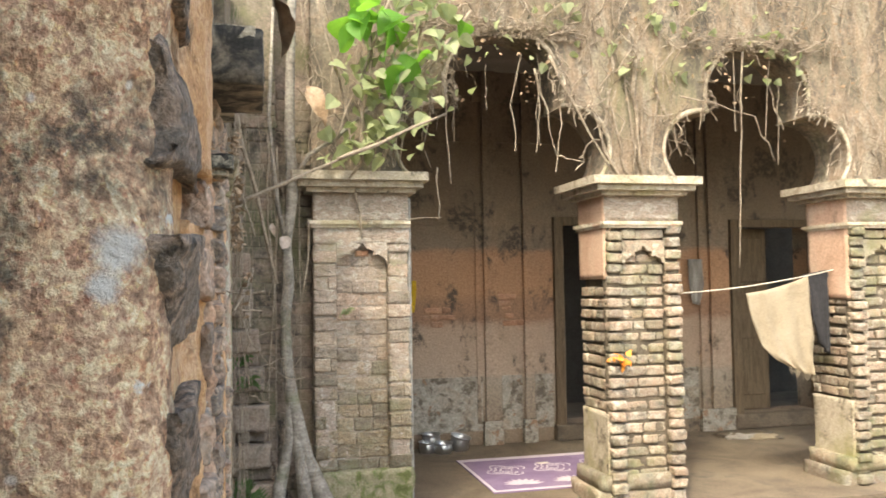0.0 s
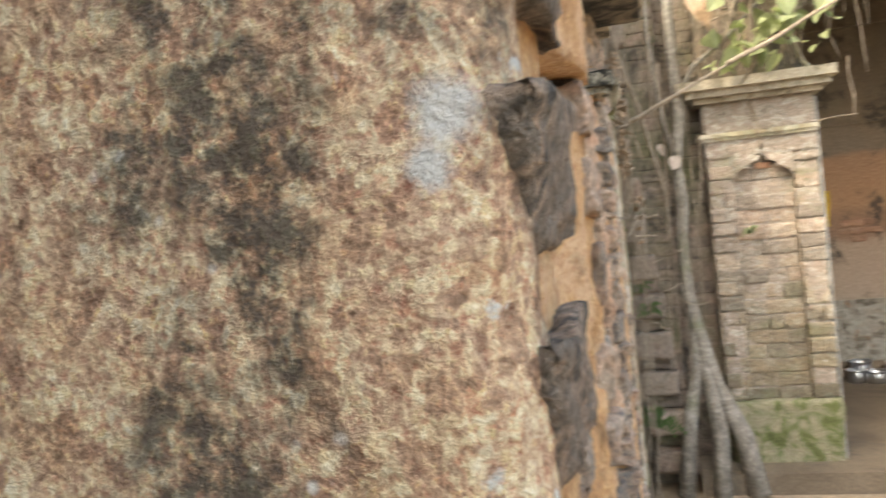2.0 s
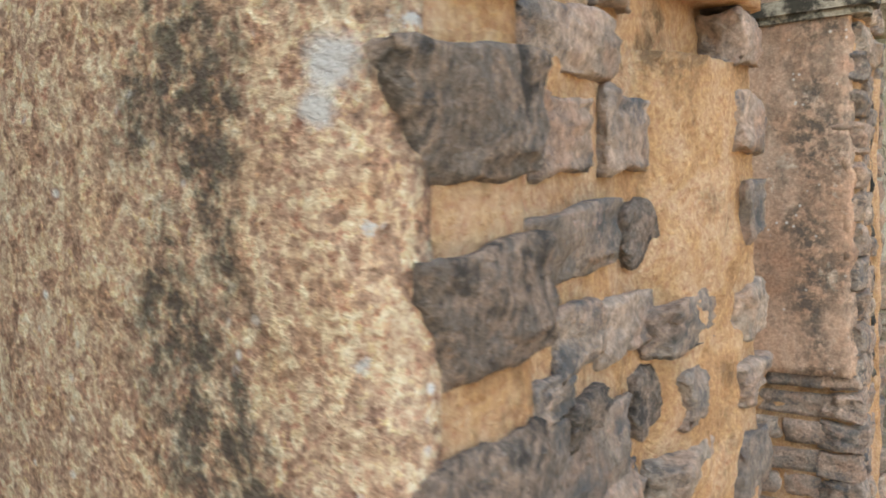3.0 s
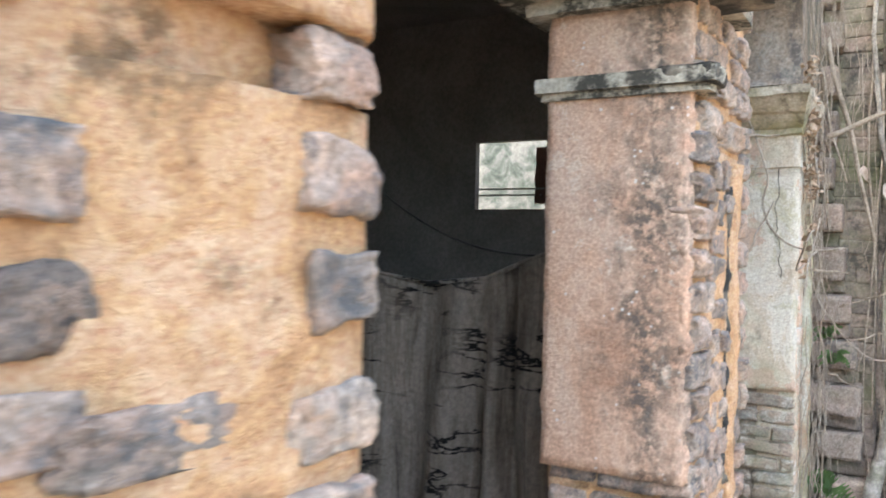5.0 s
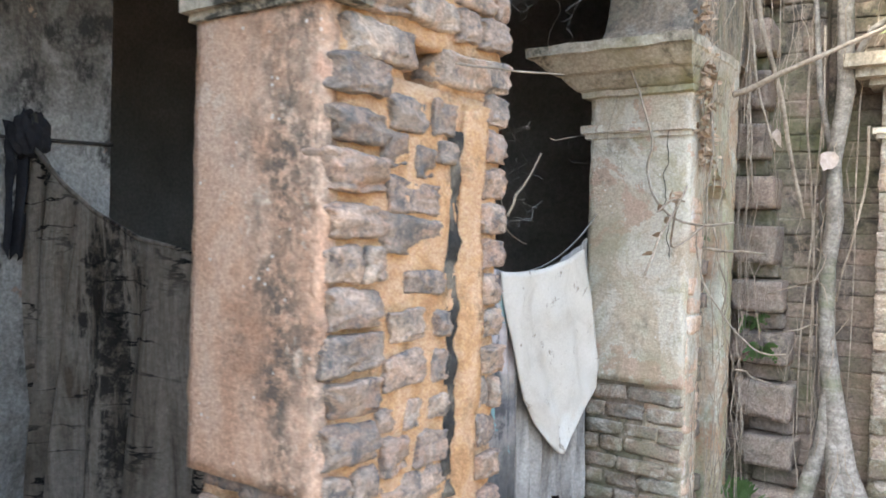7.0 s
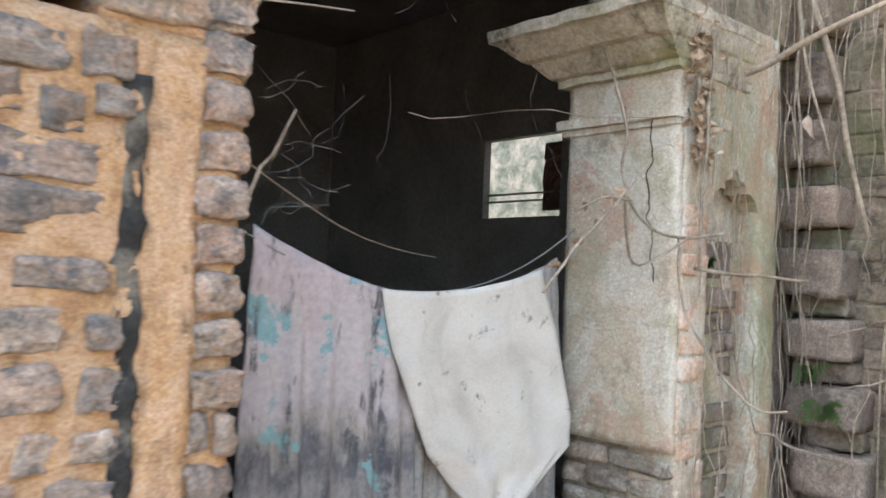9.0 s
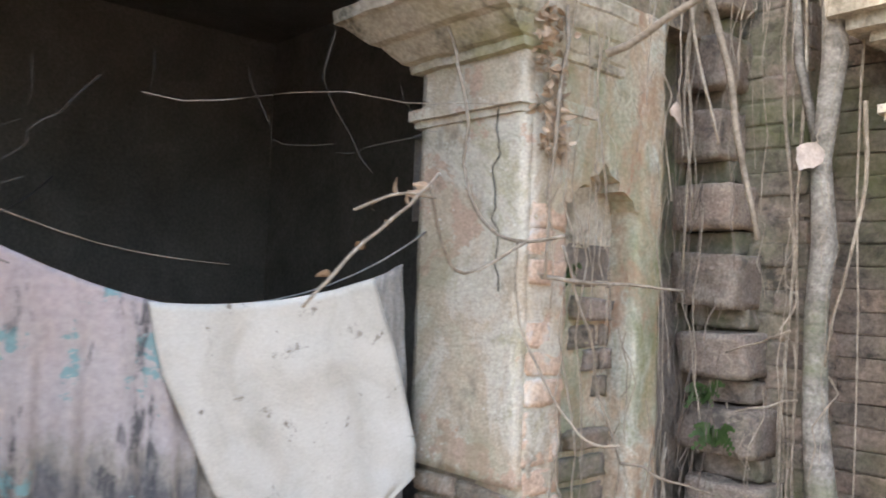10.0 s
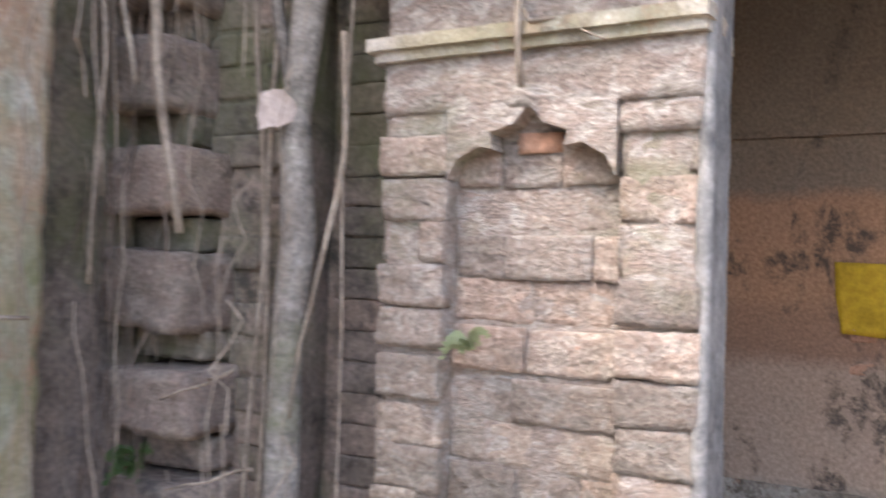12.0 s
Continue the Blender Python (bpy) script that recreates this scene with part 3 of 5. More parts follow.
def rubble_face(parent, material, u0, u1, z0, z1, face, rnd, course=0.082):
    """Broken bricks of mixed length bedded loosely in a west pillar's east side."""
    z = z0
    while z + 0.05 < z1:
        u = u0 + rnd.uniform(-0.01, 0.02)
        while u < u1 - 0.04:
            w = min(rnd.choice((0.06, 0.075, 0.09, 0.12, 0.17, 0.2)), u1 - u)
            h = course * rnd.uniform(0.55, 0.85)
            if rnd.random() > 0.08:
                brick(parent, material, (face + rnd.uniform(-0.024, -0.010), u + w / 2, z + course / 2 + rnd.uniform(-0.012, 0.012)),
                      (0.07, w, h), rnd, 4, CHUNKS)
            u += w + rnd.uniform(0.012, 0.04)
        z += course * rnd.uniform(0.92, 1.1)


def tube(bm, pts, radii, sides=6):
    """A tapered tube along points."""
    pts = [Vector(p) for p in pts]
    if not hasattr(radii, "__len__"):
        radii = [radii] * len(pts)
    rings = []
    for i, p in enumerate(pts):
        d = (pts[min(i + 1, len(pts) - 1)] - pts[max(i - 1, 0)]).normalized()
        a = d.cross(Vector((0.3, 0.9, 0.2)))
        if a.length < 1e-3:
            a = d.cross(Vector((1, 0, 0)))
        a.normalize()
        b = d.cross(a)
        rings.append([bm.verts.new(p + (a * math.cos(k * math.tau / sides) + b * math.sin(k * math.tau / sides)) * radii[i]) for k in range(sides)])
    for r, q in zip(rings, rings[1:]):
        for k in range(sides):
            bm.faces.new((r[k], r[(k + 1) % sides], q[(k + 1) % sides], q[k]))
    bm.faces.new(rings[0])
    bm.faces.new(list(reversed(rings[-1])))


def wander(a, b, n, amp, seed, sag=0.0):
    """Points from a to b with a natural wobble."""
    a, b = Vector(a), Vector(b)
    out = []
    for i in range(n + 1):
        t = i / n
        p = a.lerp(b, t)
        q = Vector((seed * 3.7, t * 3.0, seed * 1.3))
        p += Vector((noise.noise(q), noise.noise(q + Vector((9, 0, 0))), 0.4 * noise.noise(q + Vector((0, 0, 9))))) * amp * math.sin(math.pi * min(1, t + 0.15))
        p.z -= sag * 4 * t * (1 - t)
        out.append(p)
    return out


def drape(left, right, nu, nv, fold, folds, seed, thick=0.004, top_sag=0.0, fray=0.0, across=Vector((1, 0, 0))):
    """Hanging cloth: left and right are edges as lists of points from top to foot."""
    def along(edge, t):
        s = t * (len(edge) - 1)
        i = min(int(s), len(edge) - 2)
        return Vector(edge[i]).lerp(Vector(edge[i + 1]), s - i)
    bm = bmesh.new()
    front, rear = [], []
    for j in range(nv + 1):
        v = j / nv
        l, r = along(left, v), along(right, v)
        ra, rb = [], []
        for i in range(nu + 1):
            u = i / nu
            vv = v
            if fray:
                vv = v * (1 - fray * (0.5 + 0.5 * noise.noise(Vector((u * 23, seed, 0)))))
                l, r = along(left, vv), along(right, vv)
            p = l.lerp(r, u)
            p.z -= top_sag * 4 * u * (1 - u) * (1 - 0.6 * v)
            f = fold * (0.25 + v) * math.sin(u * folds * math.tau + 2 * noise.noise(Vector((u * 3, v * 2, seed)))) \
                + fold * 0.8 * noise.noise(Vector((u * 7, v * 5, seed + 4)))
            p += across * f
            ra.append(bm.verts.new(p))
            rb.append(bm.verts.new(p - across * thick))
        front.append(ra)
        rear.append(rb)
    for g, flip in ((front, False), (rear, True)):
        for j in range(nv):
            for i in range(nu):
                q = (g[j][i], g[j][i + 1], g[j + 1][i + 1], g[j + 1][i])
                bm.faces.new(tuple(reversed(q)) if flip else q)
    rim = [(0, i) for i in range(nu + 1)] + [(j, nu) for j in range(1, nv + 1)] + [(nv, i) for i in range(nu - 1, -1, -1)] + [(j, 0) for j in range(nv - 1, 0, -1)]
    for (j, i), (m, k) in zip(rim, rim[1:] + rim[:1]):
        bm.faces.new((front[j][i], front[m][k], rear[m][k], rear[j][i]))
    return bm


def leaf_bm(length, width, curl=0.25, n=6):
    """One leaf with a folded midrib, a drip tip and a curled blade, along +y."""
    bm = bmesh.new()
    rows = []
    for i in range(n + 1):
        t = i / n
        w = width * 0.5 * (math.sin(math.pi * t ** 0.75) ** 0.8 if 0 < t < 1 else 0.02)
        z = -curl * length * t * t
        rows.append([bm.verts.new((-w, t * length, z + w * 0.35)), bm.verts.new((0, t * length, z)), bm.verts.new((w, t * length, z + w * 0.35))])
    for a, b in zip(rows, rows[1:]):
        for k in (0, 1):
            bm.faces.new((a[k], a[k + 1], b[k + 1], b[k]))
    return bm


# ---- ground, floors, outer walls ----
WALL_TOP, WEST_TOP = 4.4, 3.36
tagged(link("ground", boxed(-60, 60, -60, 60, -0.3, -0.12), M_EARTH), "packed bare earth courtyard", "ground", kind="structure")
tagged(link("floor_veranda_west", boxed(-4.3, 0.02, -3.6, 5.46, -0.2, 0.0), M_FLOOR), "dusty cement veranda floor", "floor", kind="structure")
tagged(link("floor_veranda_north", boxed(0.3, 9.2, 4.55, 9.6, -0.2, 0.0), M_FLOOR), "dusty cement veranda floor", "floor", kind="structure")
tagged(link("wall_south", boxed(0.4, 9.2, -4.1, -3.7, -0.12, 1.6), M_SPANDREL), "old rendered courtyard wall", "wall", kind="structure")
tagged(link("wall_east", boxed(8.8, 9.2, -3.7, 4.8, -0.12, 1.6), M_SPANDREL), "old rendered courtyard wall", "wall", kind="structure")

# west veranda: whitewashed back wall up to a wide dark opening, dark-toned rooms beyond
tagged(link("wall_west_back", rough_box(-2.2, -1.9, -3.7, 2.69, 0, 3.2, 0.12, 0.012, 3), M_WHITE), "stained whitewashed veranda wall, its top coloured dark by soot and shade", "wall", kind="structure")
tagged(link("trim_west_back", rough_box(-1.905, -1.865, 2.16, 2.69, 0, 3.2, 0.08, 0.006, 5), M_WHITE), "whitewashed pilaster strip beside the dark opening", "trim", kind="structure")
# thin black upright where the pilaster strip meets the wall
tagged(link("trim_soot_joint", rough_box(-1.905, -1.864, 2.124, 2.154, 0, 3.2, 0.02, 0.010, 9), M_STREAK), "narrow black strip along the edge of the pilaster strip", "trim", kind="structure")
tagged(link("wall_west_room", boxed(-4.4, -4.2, -3.7, 5.46, 0, 3.2), M_DIM), "room wall coloured dark for the unlit room", "wall", kind="structure")
tagged(link("ceiling_west", boxed(-4.4, -0.36, -3.7, 5.7, 3.2, 3.35), M_DIM), "ceiling coloured dark for the unlit room", "ceiling", kind="structure")
WX0, WX1, WZ0, WZ1 = -2.44, -1.80, 1.76, 2.26
bm = bmesh.new()
box(bm, -4.4, WX0, 5.46, 5.52, 0, 3.2)
box(bm, WX1, -0.38, 5.46, 5.52, 0, 3.2)
box(bm, WX0, WX1, 5.46, 5.52, 0, WZ0)
box(bm, WX0, WX1, 5.46, 5.52, WZ1, 3.2)
tagged(link("wall_west_end", bm, M_DIM), "end wall coloured dark for the unlit room, with a small window", "wall", kind="structure")
win = thing("window_1", "small unglazed window with two iron bars", "window", kind="structure")
for z in (1.86, 1.905):
    part("bar", boxed(WX0 - 0.02, WX1 + 0.02, 5.5, 5.512, z, z + 0.012), M_DIM, win)
part("shutter", rough_box(-1.98, -1.78, 5.50, 5.53, 1.80, 2.21, 0.03, 0.012, 20), M_DOORWOOD, win, "dark broken shutter board")
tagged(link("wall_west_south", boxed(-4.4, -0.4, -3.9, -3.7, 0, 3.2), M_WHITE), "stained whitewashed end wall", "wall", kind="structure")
tagged(link("backdrop_garden", boxed(-7, 0.1, 7.6, 7.7, -0.12, 5), M_GARDEN), "sunlit garden foliage outside the window, with a faint glow added", "backdrop", kind="structure")

# north veranda
tagged(link("ceiling_north", boxed(0.3, 9.2, 5.2, 9.6, 3.6, 3.85), M_DIM), "dark-toned veranda ceiling", "ceiling", kind="structure")
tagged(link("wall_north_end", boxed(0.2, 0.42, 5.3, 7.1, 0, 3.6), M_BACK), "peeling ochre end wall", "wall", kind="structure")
D1, D2 = (3.08, 3.90), (5.03, 5.98)
bm = bmesh.new()
for x0, x1, z0, z1 in ((0.2, D1[0], 0, 3.6), (D1[1], D2[0], 0, 3.6), (D2[1], 9.2, 0, 3.6), (*D1, 2.12, 3.6), (*D2, 2.10, 3.6), (*D1, 0, 0.14), (*D2, 0, 0.14)):
    box(bm, x0, x1, 7.1, 7.45, z0, z1)
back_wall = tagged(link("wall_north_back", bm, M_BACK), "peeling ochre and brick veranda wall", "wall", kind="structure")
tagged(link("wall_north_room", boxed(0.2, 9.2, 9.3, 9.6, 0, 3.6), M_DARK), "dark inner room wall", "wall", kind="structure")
for x0, x1 in ((0.42, 2.26), (2.45, 2.66), (2.79, 2.98), (4.0, 4.56), (6.08, 9.2)):
    tagged(link("trim_dado", rough_box(x0, x1, 7.09, 7.11, 0.13, 0.645, 0.05, 0.004, 9), M_DADO), "peeling grey dado", "trim", kind="structure")
for x0, x1 in ((2.28, 2.43), (2.68, 2.775), (4.58, 4.66), (4.70, 4.93)):
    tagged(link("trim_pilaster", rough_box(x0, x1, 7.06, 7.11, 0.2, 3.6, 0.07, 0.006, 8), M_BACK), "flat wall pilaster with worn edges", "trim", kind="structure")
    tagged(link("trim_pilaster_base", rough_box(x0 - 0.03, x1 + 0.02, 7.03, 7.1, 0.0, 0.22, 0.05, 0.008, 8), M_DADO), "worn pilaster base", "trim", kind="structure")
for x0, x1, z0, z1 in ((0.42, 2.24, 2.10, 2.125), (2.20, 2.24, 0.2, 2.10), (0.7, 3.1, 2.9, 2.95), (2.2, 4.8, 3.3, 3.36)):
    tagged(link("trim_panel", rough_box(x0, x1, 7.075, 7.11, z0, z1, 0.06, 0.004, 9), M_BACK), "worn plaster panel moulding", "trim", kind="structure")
rr = random.Random(77)
brick_face(back_wall, M_REDBRICK, "x", 1.3, 3.0, 1.12, 1.46, 7.1, -1, rr, 0.062, 0.2, 0.01, 0.005, 0.05,
           skip=lambda u, z: noise.noise(Vector((u * 2.2, 3.0, z * 3.0))) < 0.0 or 2.15 < u < 2.46 or 2.63 < u < 2.82)


def doorway(name, x0, x1, z1, label, leaf):
    d = thing(name, label, "door", kind="structure")
    for a, b, c, e in ((x0 - 0.08, x0 + 0.02, 0.13, z1 + 0.06), (x1 - 0.02, x1 + 0.08, 0.13, z1 + 0.06), (x0 + 0.02, x1 - 0.02, z1 - 0.02, z1 + 0.06)):
        part("frame", boxed(a, b, 7.06, 7.2, c, e, bevel=0.008), M_WOOD, d)
    part("threshold", boxed(x0 - 0.1, x1 + 0.1, 7.02, 7.12, 0.0, 0.15, bevel=0.015), M_FLOOR, d)
    if leaf:
        a = part("leaf", boxed(x0 + 0.02, x0 + 0.5, 7.3, 7.34, 0.15, z1 - 0.02, bevel=0.005), M_WOOD, d)
        for k in range(3):
            part("panel", boxed(x0 + 0.08, x0 + 0.44, 7.285, 7.31, 0.3 + k * 0.6, 0.78 + k * 0.6, bevel=0.012), M_WOOD, a)
    return d


doorway("door_1", *D1, 2.12, "dark open doorway with an old wooden frame", False)
doorway("door_2", *D2, 2.10, "dark doorway with a half-open panelled door", True)


# ---- pillars ----
def mould(parent, b, steps, material, w=1, e=1, s=1, n=1):
    """Stepped moulding round the plan b = (x0, x1, y0, y1); steps of (z0, z1, overhang); w e s n scale it by side."""
    x0, x1, y0, y1 = b
    for z0, z1, o in steps:
        bm = rough_box(x0 - o * w, x1 + o * e, y0 - o * s, y1 + o * n, z0, z1, 0.04, 0.007, 16)
        part("moulding", bm, material, parent)


HOOD = ((-0.165, 0), (-0.15, 0.035), (-0.10, 0.06), (-0.07, 0.055), (-0.078, 0.085), (-0.03, 0.10), (0, 0.14))


def niche_hood(parent, material, along, u0, u1, z0, z1, mid, width, face, out, thick=0.05, ragged=0.0):
    """Plate with a cusped cut-out below, set over a recess."""
    k = width / 0.33
    cut = [(mid + u * k, z0 + z * k) for u, z in HOOD] + [(mid - u * k, z0 + z * k) for u, z in reversed(HOOD[:-1])]
    drip = (lambda s, e: [(s + (e - s) * k / 8, z0 - 0.05 * ragged * (0.6 + noise.noise(Vector(((s + (e - s) * k / 8) * 23, z0, face))))) for k in range(9)])
    ring = drip(u0, cut[0][0] - 0.004) + cut + drip(cut[-1][0] + 0.004, u1) + [(u1, z1), (u0, z1)]
    bm = bmesh.new()
    a, b = [], []
    for u, z in ring:
        j = 0.004 * noise.noise(Vector((u * 30, z * 30, face)))
        for lst, t in ((a, face), (b, face - out * thick)):
            lst.append(bm.verts.new((t, u + j, z + j) if along == "y" else (u + j, t, z + j)))
    bm.faces.new(a)
    bm.faces.new(list(reversed(b)))
    for i in range(len(ring)):
        j = (i + 1) % len(ring)
        bm.faces.new((a[i], a[j], b[j], b[i]))
    return part("niche_hood", bm, material, parent)


# first west pillar, close to the path
def plan_prism(outline, z0, z1, step, dz, shift):
    """An upright mass with the given plan, its sides divided finely and pushed about by shift(point) -> vector."""
    ring = []
    for (ax, ay), (bx, by) in zip(outline, outline[1:] + outline[:1]):
        n = max(1, round(math.hypot(bx - ax, by - ay) / step))
        ring += [(ax + (bx - ax) * i / n, ay + (by - ay) * i / n) for i in range(n)]
    bm = bmesh.new()
    rows = max(2, round((z1 - z0) / dz))
    grid = []
    for j in range(rows + 1):
        z = z0 + (z1 - z0) * j / rows
        grid.append([bm.verts.new(Vector((x, y, z)) + shift(Vector((x, y, z)))) for x, y in ring])
    for a, b in zip(grid, grid[1:]):
        for i in range(len(ring)):
            k = (i + 1) % len(ring)
            bm.faces.new((a[i], a[k], b[k], b[i]))
    bm.faces.new(list(reversed(grid[0])))
    bm.faces.new(grid[-1])
    return bm


def lumpy(amp, freq, edge=0.0):
    """Lumps, grit and pits; edge: how far the plaster's broken border wanders along the wall."""
    def shift(p):
        w = amp * (noise.noise(p * freq) + 0.6 * noise.noise(p * freq * 2.7) + 0.35 * noise.noise(p * freq * 6.5))
        pit_ = noise.noise(p * freq * 1.7 + Vector((7, 3, 1)))
        w -= amp * 1.6 * max(0.0, pit_ - 0.35)
        d = Vector((w, -w, 0)) * 0.7
        if edge and p.x > 0.04:
            d.y += edge * (noise.noise(Vector((0, 2, p.z * 16))) + 0.5 * noise.noise(Vector((4, 0, p.z * 50)))) * min(1.0, max(0.0, p.y + 0.01) / 0.03)
        return d
    return shift


p1 = thing("pillar", "pitted orange plastered pillar with dark exposed bricks", "pillar", "pillars of the arcade")
part("core", plan_prism([(-0.32, 0.03), (0.02, 0.03), (0.030, 0.115), (0.020, 0.16), (0.014, 0.28), (0.012, 0.40), (0.02, 0.64), (-0.32, 0.64)], -0.12, 2.2, 0.014, 0.013, lumpy(0.006, 30)), M_MORTAR, p1, "", True)
part("plaster", plan_prism([(-0.33, 0.055), (-0.33, -0.002), (0.030, -0.003), (0.052, 0.001), (0.066, 0.010), (0.073, 0.022), (0.0745, 0.032), (0.066, 0.036), (0.03, 0.055)], -0.12, 2.2, 0.006, 0.008, lumpy(0.0028, 60, 0.014)),
     M_NEAR, p1, "pitted orange plaster with black lichen", True)
part("quoin", plan_prism([(0.0, 0.015), (0.055, 0.012), (0.068, 0.026), (0.0715, 0.05), (0.072, 0.100), (0.068, 0.114), (0.030, 0.120), (0.0, 0.12)], -0.12, 2.2, 0.006, 0.008, lumpy(0.0034, 42)), M_MORTAR, p1, "orange clay mortar", True)
part("ridge", plan_prism([(-0.02, 0.40), (0.010, 0.405), (0.036, 0.455), (0.052, 0.54), (0.057, 0.62), (0.046, 0.658), (0.0, 0.662)], -0.12, 1.60, 0.010, 0.010, lumpy(0.008, 24)), M_MORTAR, p1, "orange clay mortar", True)
part("ledge", plan_prism([(-0.02, 0.39), (0.020, 0.395), (0.046, 0.45), (0.062, 0.54), (0.064, 0.64), (0.04, 0.662), (0.0, 0.662)], 1.655, 2.2, 0.014, 0.014, lumpy(0.005, 20)), M_MORTAR, p1, "orange clay mortar", True)
rr = random.Random(11)
for k in range(-19, 10):                                   # dark quoin bricks, flush with the mortar
    z = 1.453 + k * 0.078
    if 0 < z < 2.15:
        mid_y, w, h = {1: (0.066, 0.104, 0.056), 0: (0.072, 0.098, 0.056), -1: (0.068, 0.100, 0.052)}.get(k, (0.066, rr.uniform(0.088, 0.105), rr.uniform(0.046, 0.054)))
        brick(p1, M_DARKBRICK, (0.057, mid_y, z), (0.044, w, h), rr, 4, CHUNKS)
BEDDED = ((0.281, 1.593, 0.14, 0.04), (0.265, 1.531, 0.086, 0.048), (0.382, 1.534, 0.09, 0.055), (0.277, 1.461, 0.147, 0.048), (0.409, 1.456, 0.064, 0.048), (0.281, 1.398, 0.08, 0.042),
          (0.374, 1.391, 0.099, 0.042), (0.235, 1.37, 0.066, 0.029), (0.291, 1.342, 0.063, 0.03), (0.409, 1.32, 0.049, 0.051), (0.27, 1.311, 0.189, 0.065), (0.347, 1.264, 0.093, 0.039))
for y, z, w, h in BEDDED:
    brick(p1, M_DARKBRICK if w < 0.065 else M_BRICK, (-0.004, y, z), (0.052, w * 1.04, h * 1.08), rr, 3, CHUNKS)
for z0, z1 in ((0.0, 1.24), (1.61, 2.15)):
    rubble_face(p1, M_BRICK, 0.135, 0.39, z0, z1, 0.006, rr, 0.078)
FAR_CORNER = ((0.61, 1.624, 0.08, 0.048), (0.612, 1.541, 0.085, 0.056), (0.618, 1.463, 0.08, 0.056), (0.482, 1.375, 0.13, 0.045), (0.615, 1.364, 0.085, 0.05), (0.489, 1.314, 0.09, 0.045),
              (0.61, 1.299, 0.09, 0.038), (0.47, 1.25, 0.11, 0.04), (0.60, 1.214, 0.11, 0.058))
for y, z, w, h in FAR_CORNER:
    brick(p1, M_BRICK, (0.018 if y < 0.55 else 0.038, y, z), (0.05, w, h), rr, 5, CHUNKS)
for k in range(30):                                        # ends of the other corner bricks
    z = 0.03 + k * 0.07
    if not 1.18 < z < 1.62:
        brick(p1, M_BRICK, (0.028, 0.62, z + 0.035), (0.052, rr.uniform(0.05, 0.085), 0.05), rr, 4, CHUNKS)

# second west pillar
p2 = thing("pillar", "pink plastered pillar with one side stripped to eroded brick", "pillar", "pillars of the arcade")
for y0, y1, z0, z1 in ((1.92, 2.46, -0.12, 1.735), (1.92, 2.115, 1.735, 1.81), (2.215, 2.46, 1.735, 1.81), (1.92, 2.46, 1.81, 2.2)):
    part("core", rough_box(-0.325, 0.010, y0, y1, z0, z1, 0.018, 0.010, 24), M_MORTAR, p2, "orange clay mortar", True)
part("plaster", rough_box(-0.332, 0.006, 1.885, 1.945, 0.985, 2.2, 0.025, 0.006, 18), M_PINK, p2, "pink plaster with black lichen streaks", True)
part("plaster_edge", rough_box(-0.02, 0.012, 1.888, 1.915, 0.99, 1.84, 0.012, 0.010, 30), M_PINK, p2, "broken plaster edge", True)
part("strip", rough_box(-0.05, 0.022, 2.300, 2.385, -0.12, 1.72, 0.010, 0.012, 17), M_MORTAR, p2, "orange clay mortar", True)
part("black_streak", rough_box(-0.04, 0.013, 2.252, 2.302, 0.9, 1.66, 0.008, 0.012, 22), M_STREAK, p2, "black water streak", True)
rr = random.Random(12)
brick_face(p2, M_BRICK, "y", 1.896, 2.045, 0.0, 1.74, -0.01, 1, rr, 0.079, 0.15, 0.012, 0.040, 0.10, uneven=0.009, tilt=3, shapes=CHUNKS)
brick_face(p2, M_BRICK, "y", 2.372, 2.468, 0.0, 1.74, -0.01, 1, rr, 0.079, 0.13, 0.014, 0.036, 0.10, uneven=0.009, tilt=4, shapes=CHUNKS)
rubble_face(p2, M_BRICK, 2.045, 2.27, 0.0, 1.72, 0.003, rr)
brick_face(p2, M_BRICK, "y", 1.92, 2.465, 1.745, 2.19, -0.01, 1, rr, 0.082, 0.19, 0.012, 0.036, 0.10, uneven=0.010, tilt=4, shapes=CHUNKS, skip=lambda u, z: 2.10 < u < 2.24 and z < 1.82)
brick(p2, M_BRICK, (-0.02, 2.06, 1.785), (0.10, 0.13, 0.07), rr, 5, STONES)
brick(p2, M_BRICK, (-0.02, 2.275, 1.782), (0.10, 0.12, 0.07), rr, 5, STONES)
brick_face(p2, M_BRICK, "x", -0.32, 0.02, 0.0, 0.985, 1.92, -1, rr, 0.072, 0.17, 0.014, 0.015, 0.08)
mould(p2, (-0.325, 0.03, 1.895, 1.97), [(1.835, 1.852, 0.02), (1.852, 1.885, 0.034)], M_CAP, n=0)
mould(p2, (-0.325, -0.05, 1.895, 2.46), [(2.03, 2.06, 0.05), (2.06, 2.10, 0.10), (2.10, 2.20, 0.16)], M_CAP, e=1.1, n=-1.6)

part("black_crust", rough_box(-0.04, 0.142, 1.732, 2.1, 2.05, 2.195, 0.04, 0.01, 22), M_STREAK, p2, "black lichen crust on the capital", True)
part("black_crust", rough_box(-0.07, 0.060, 1.862, 1.975, 1.85, 1.890, 0.012, 0.012, 38), M_STREAK, p2, "black lichen crust on the moulding", True)

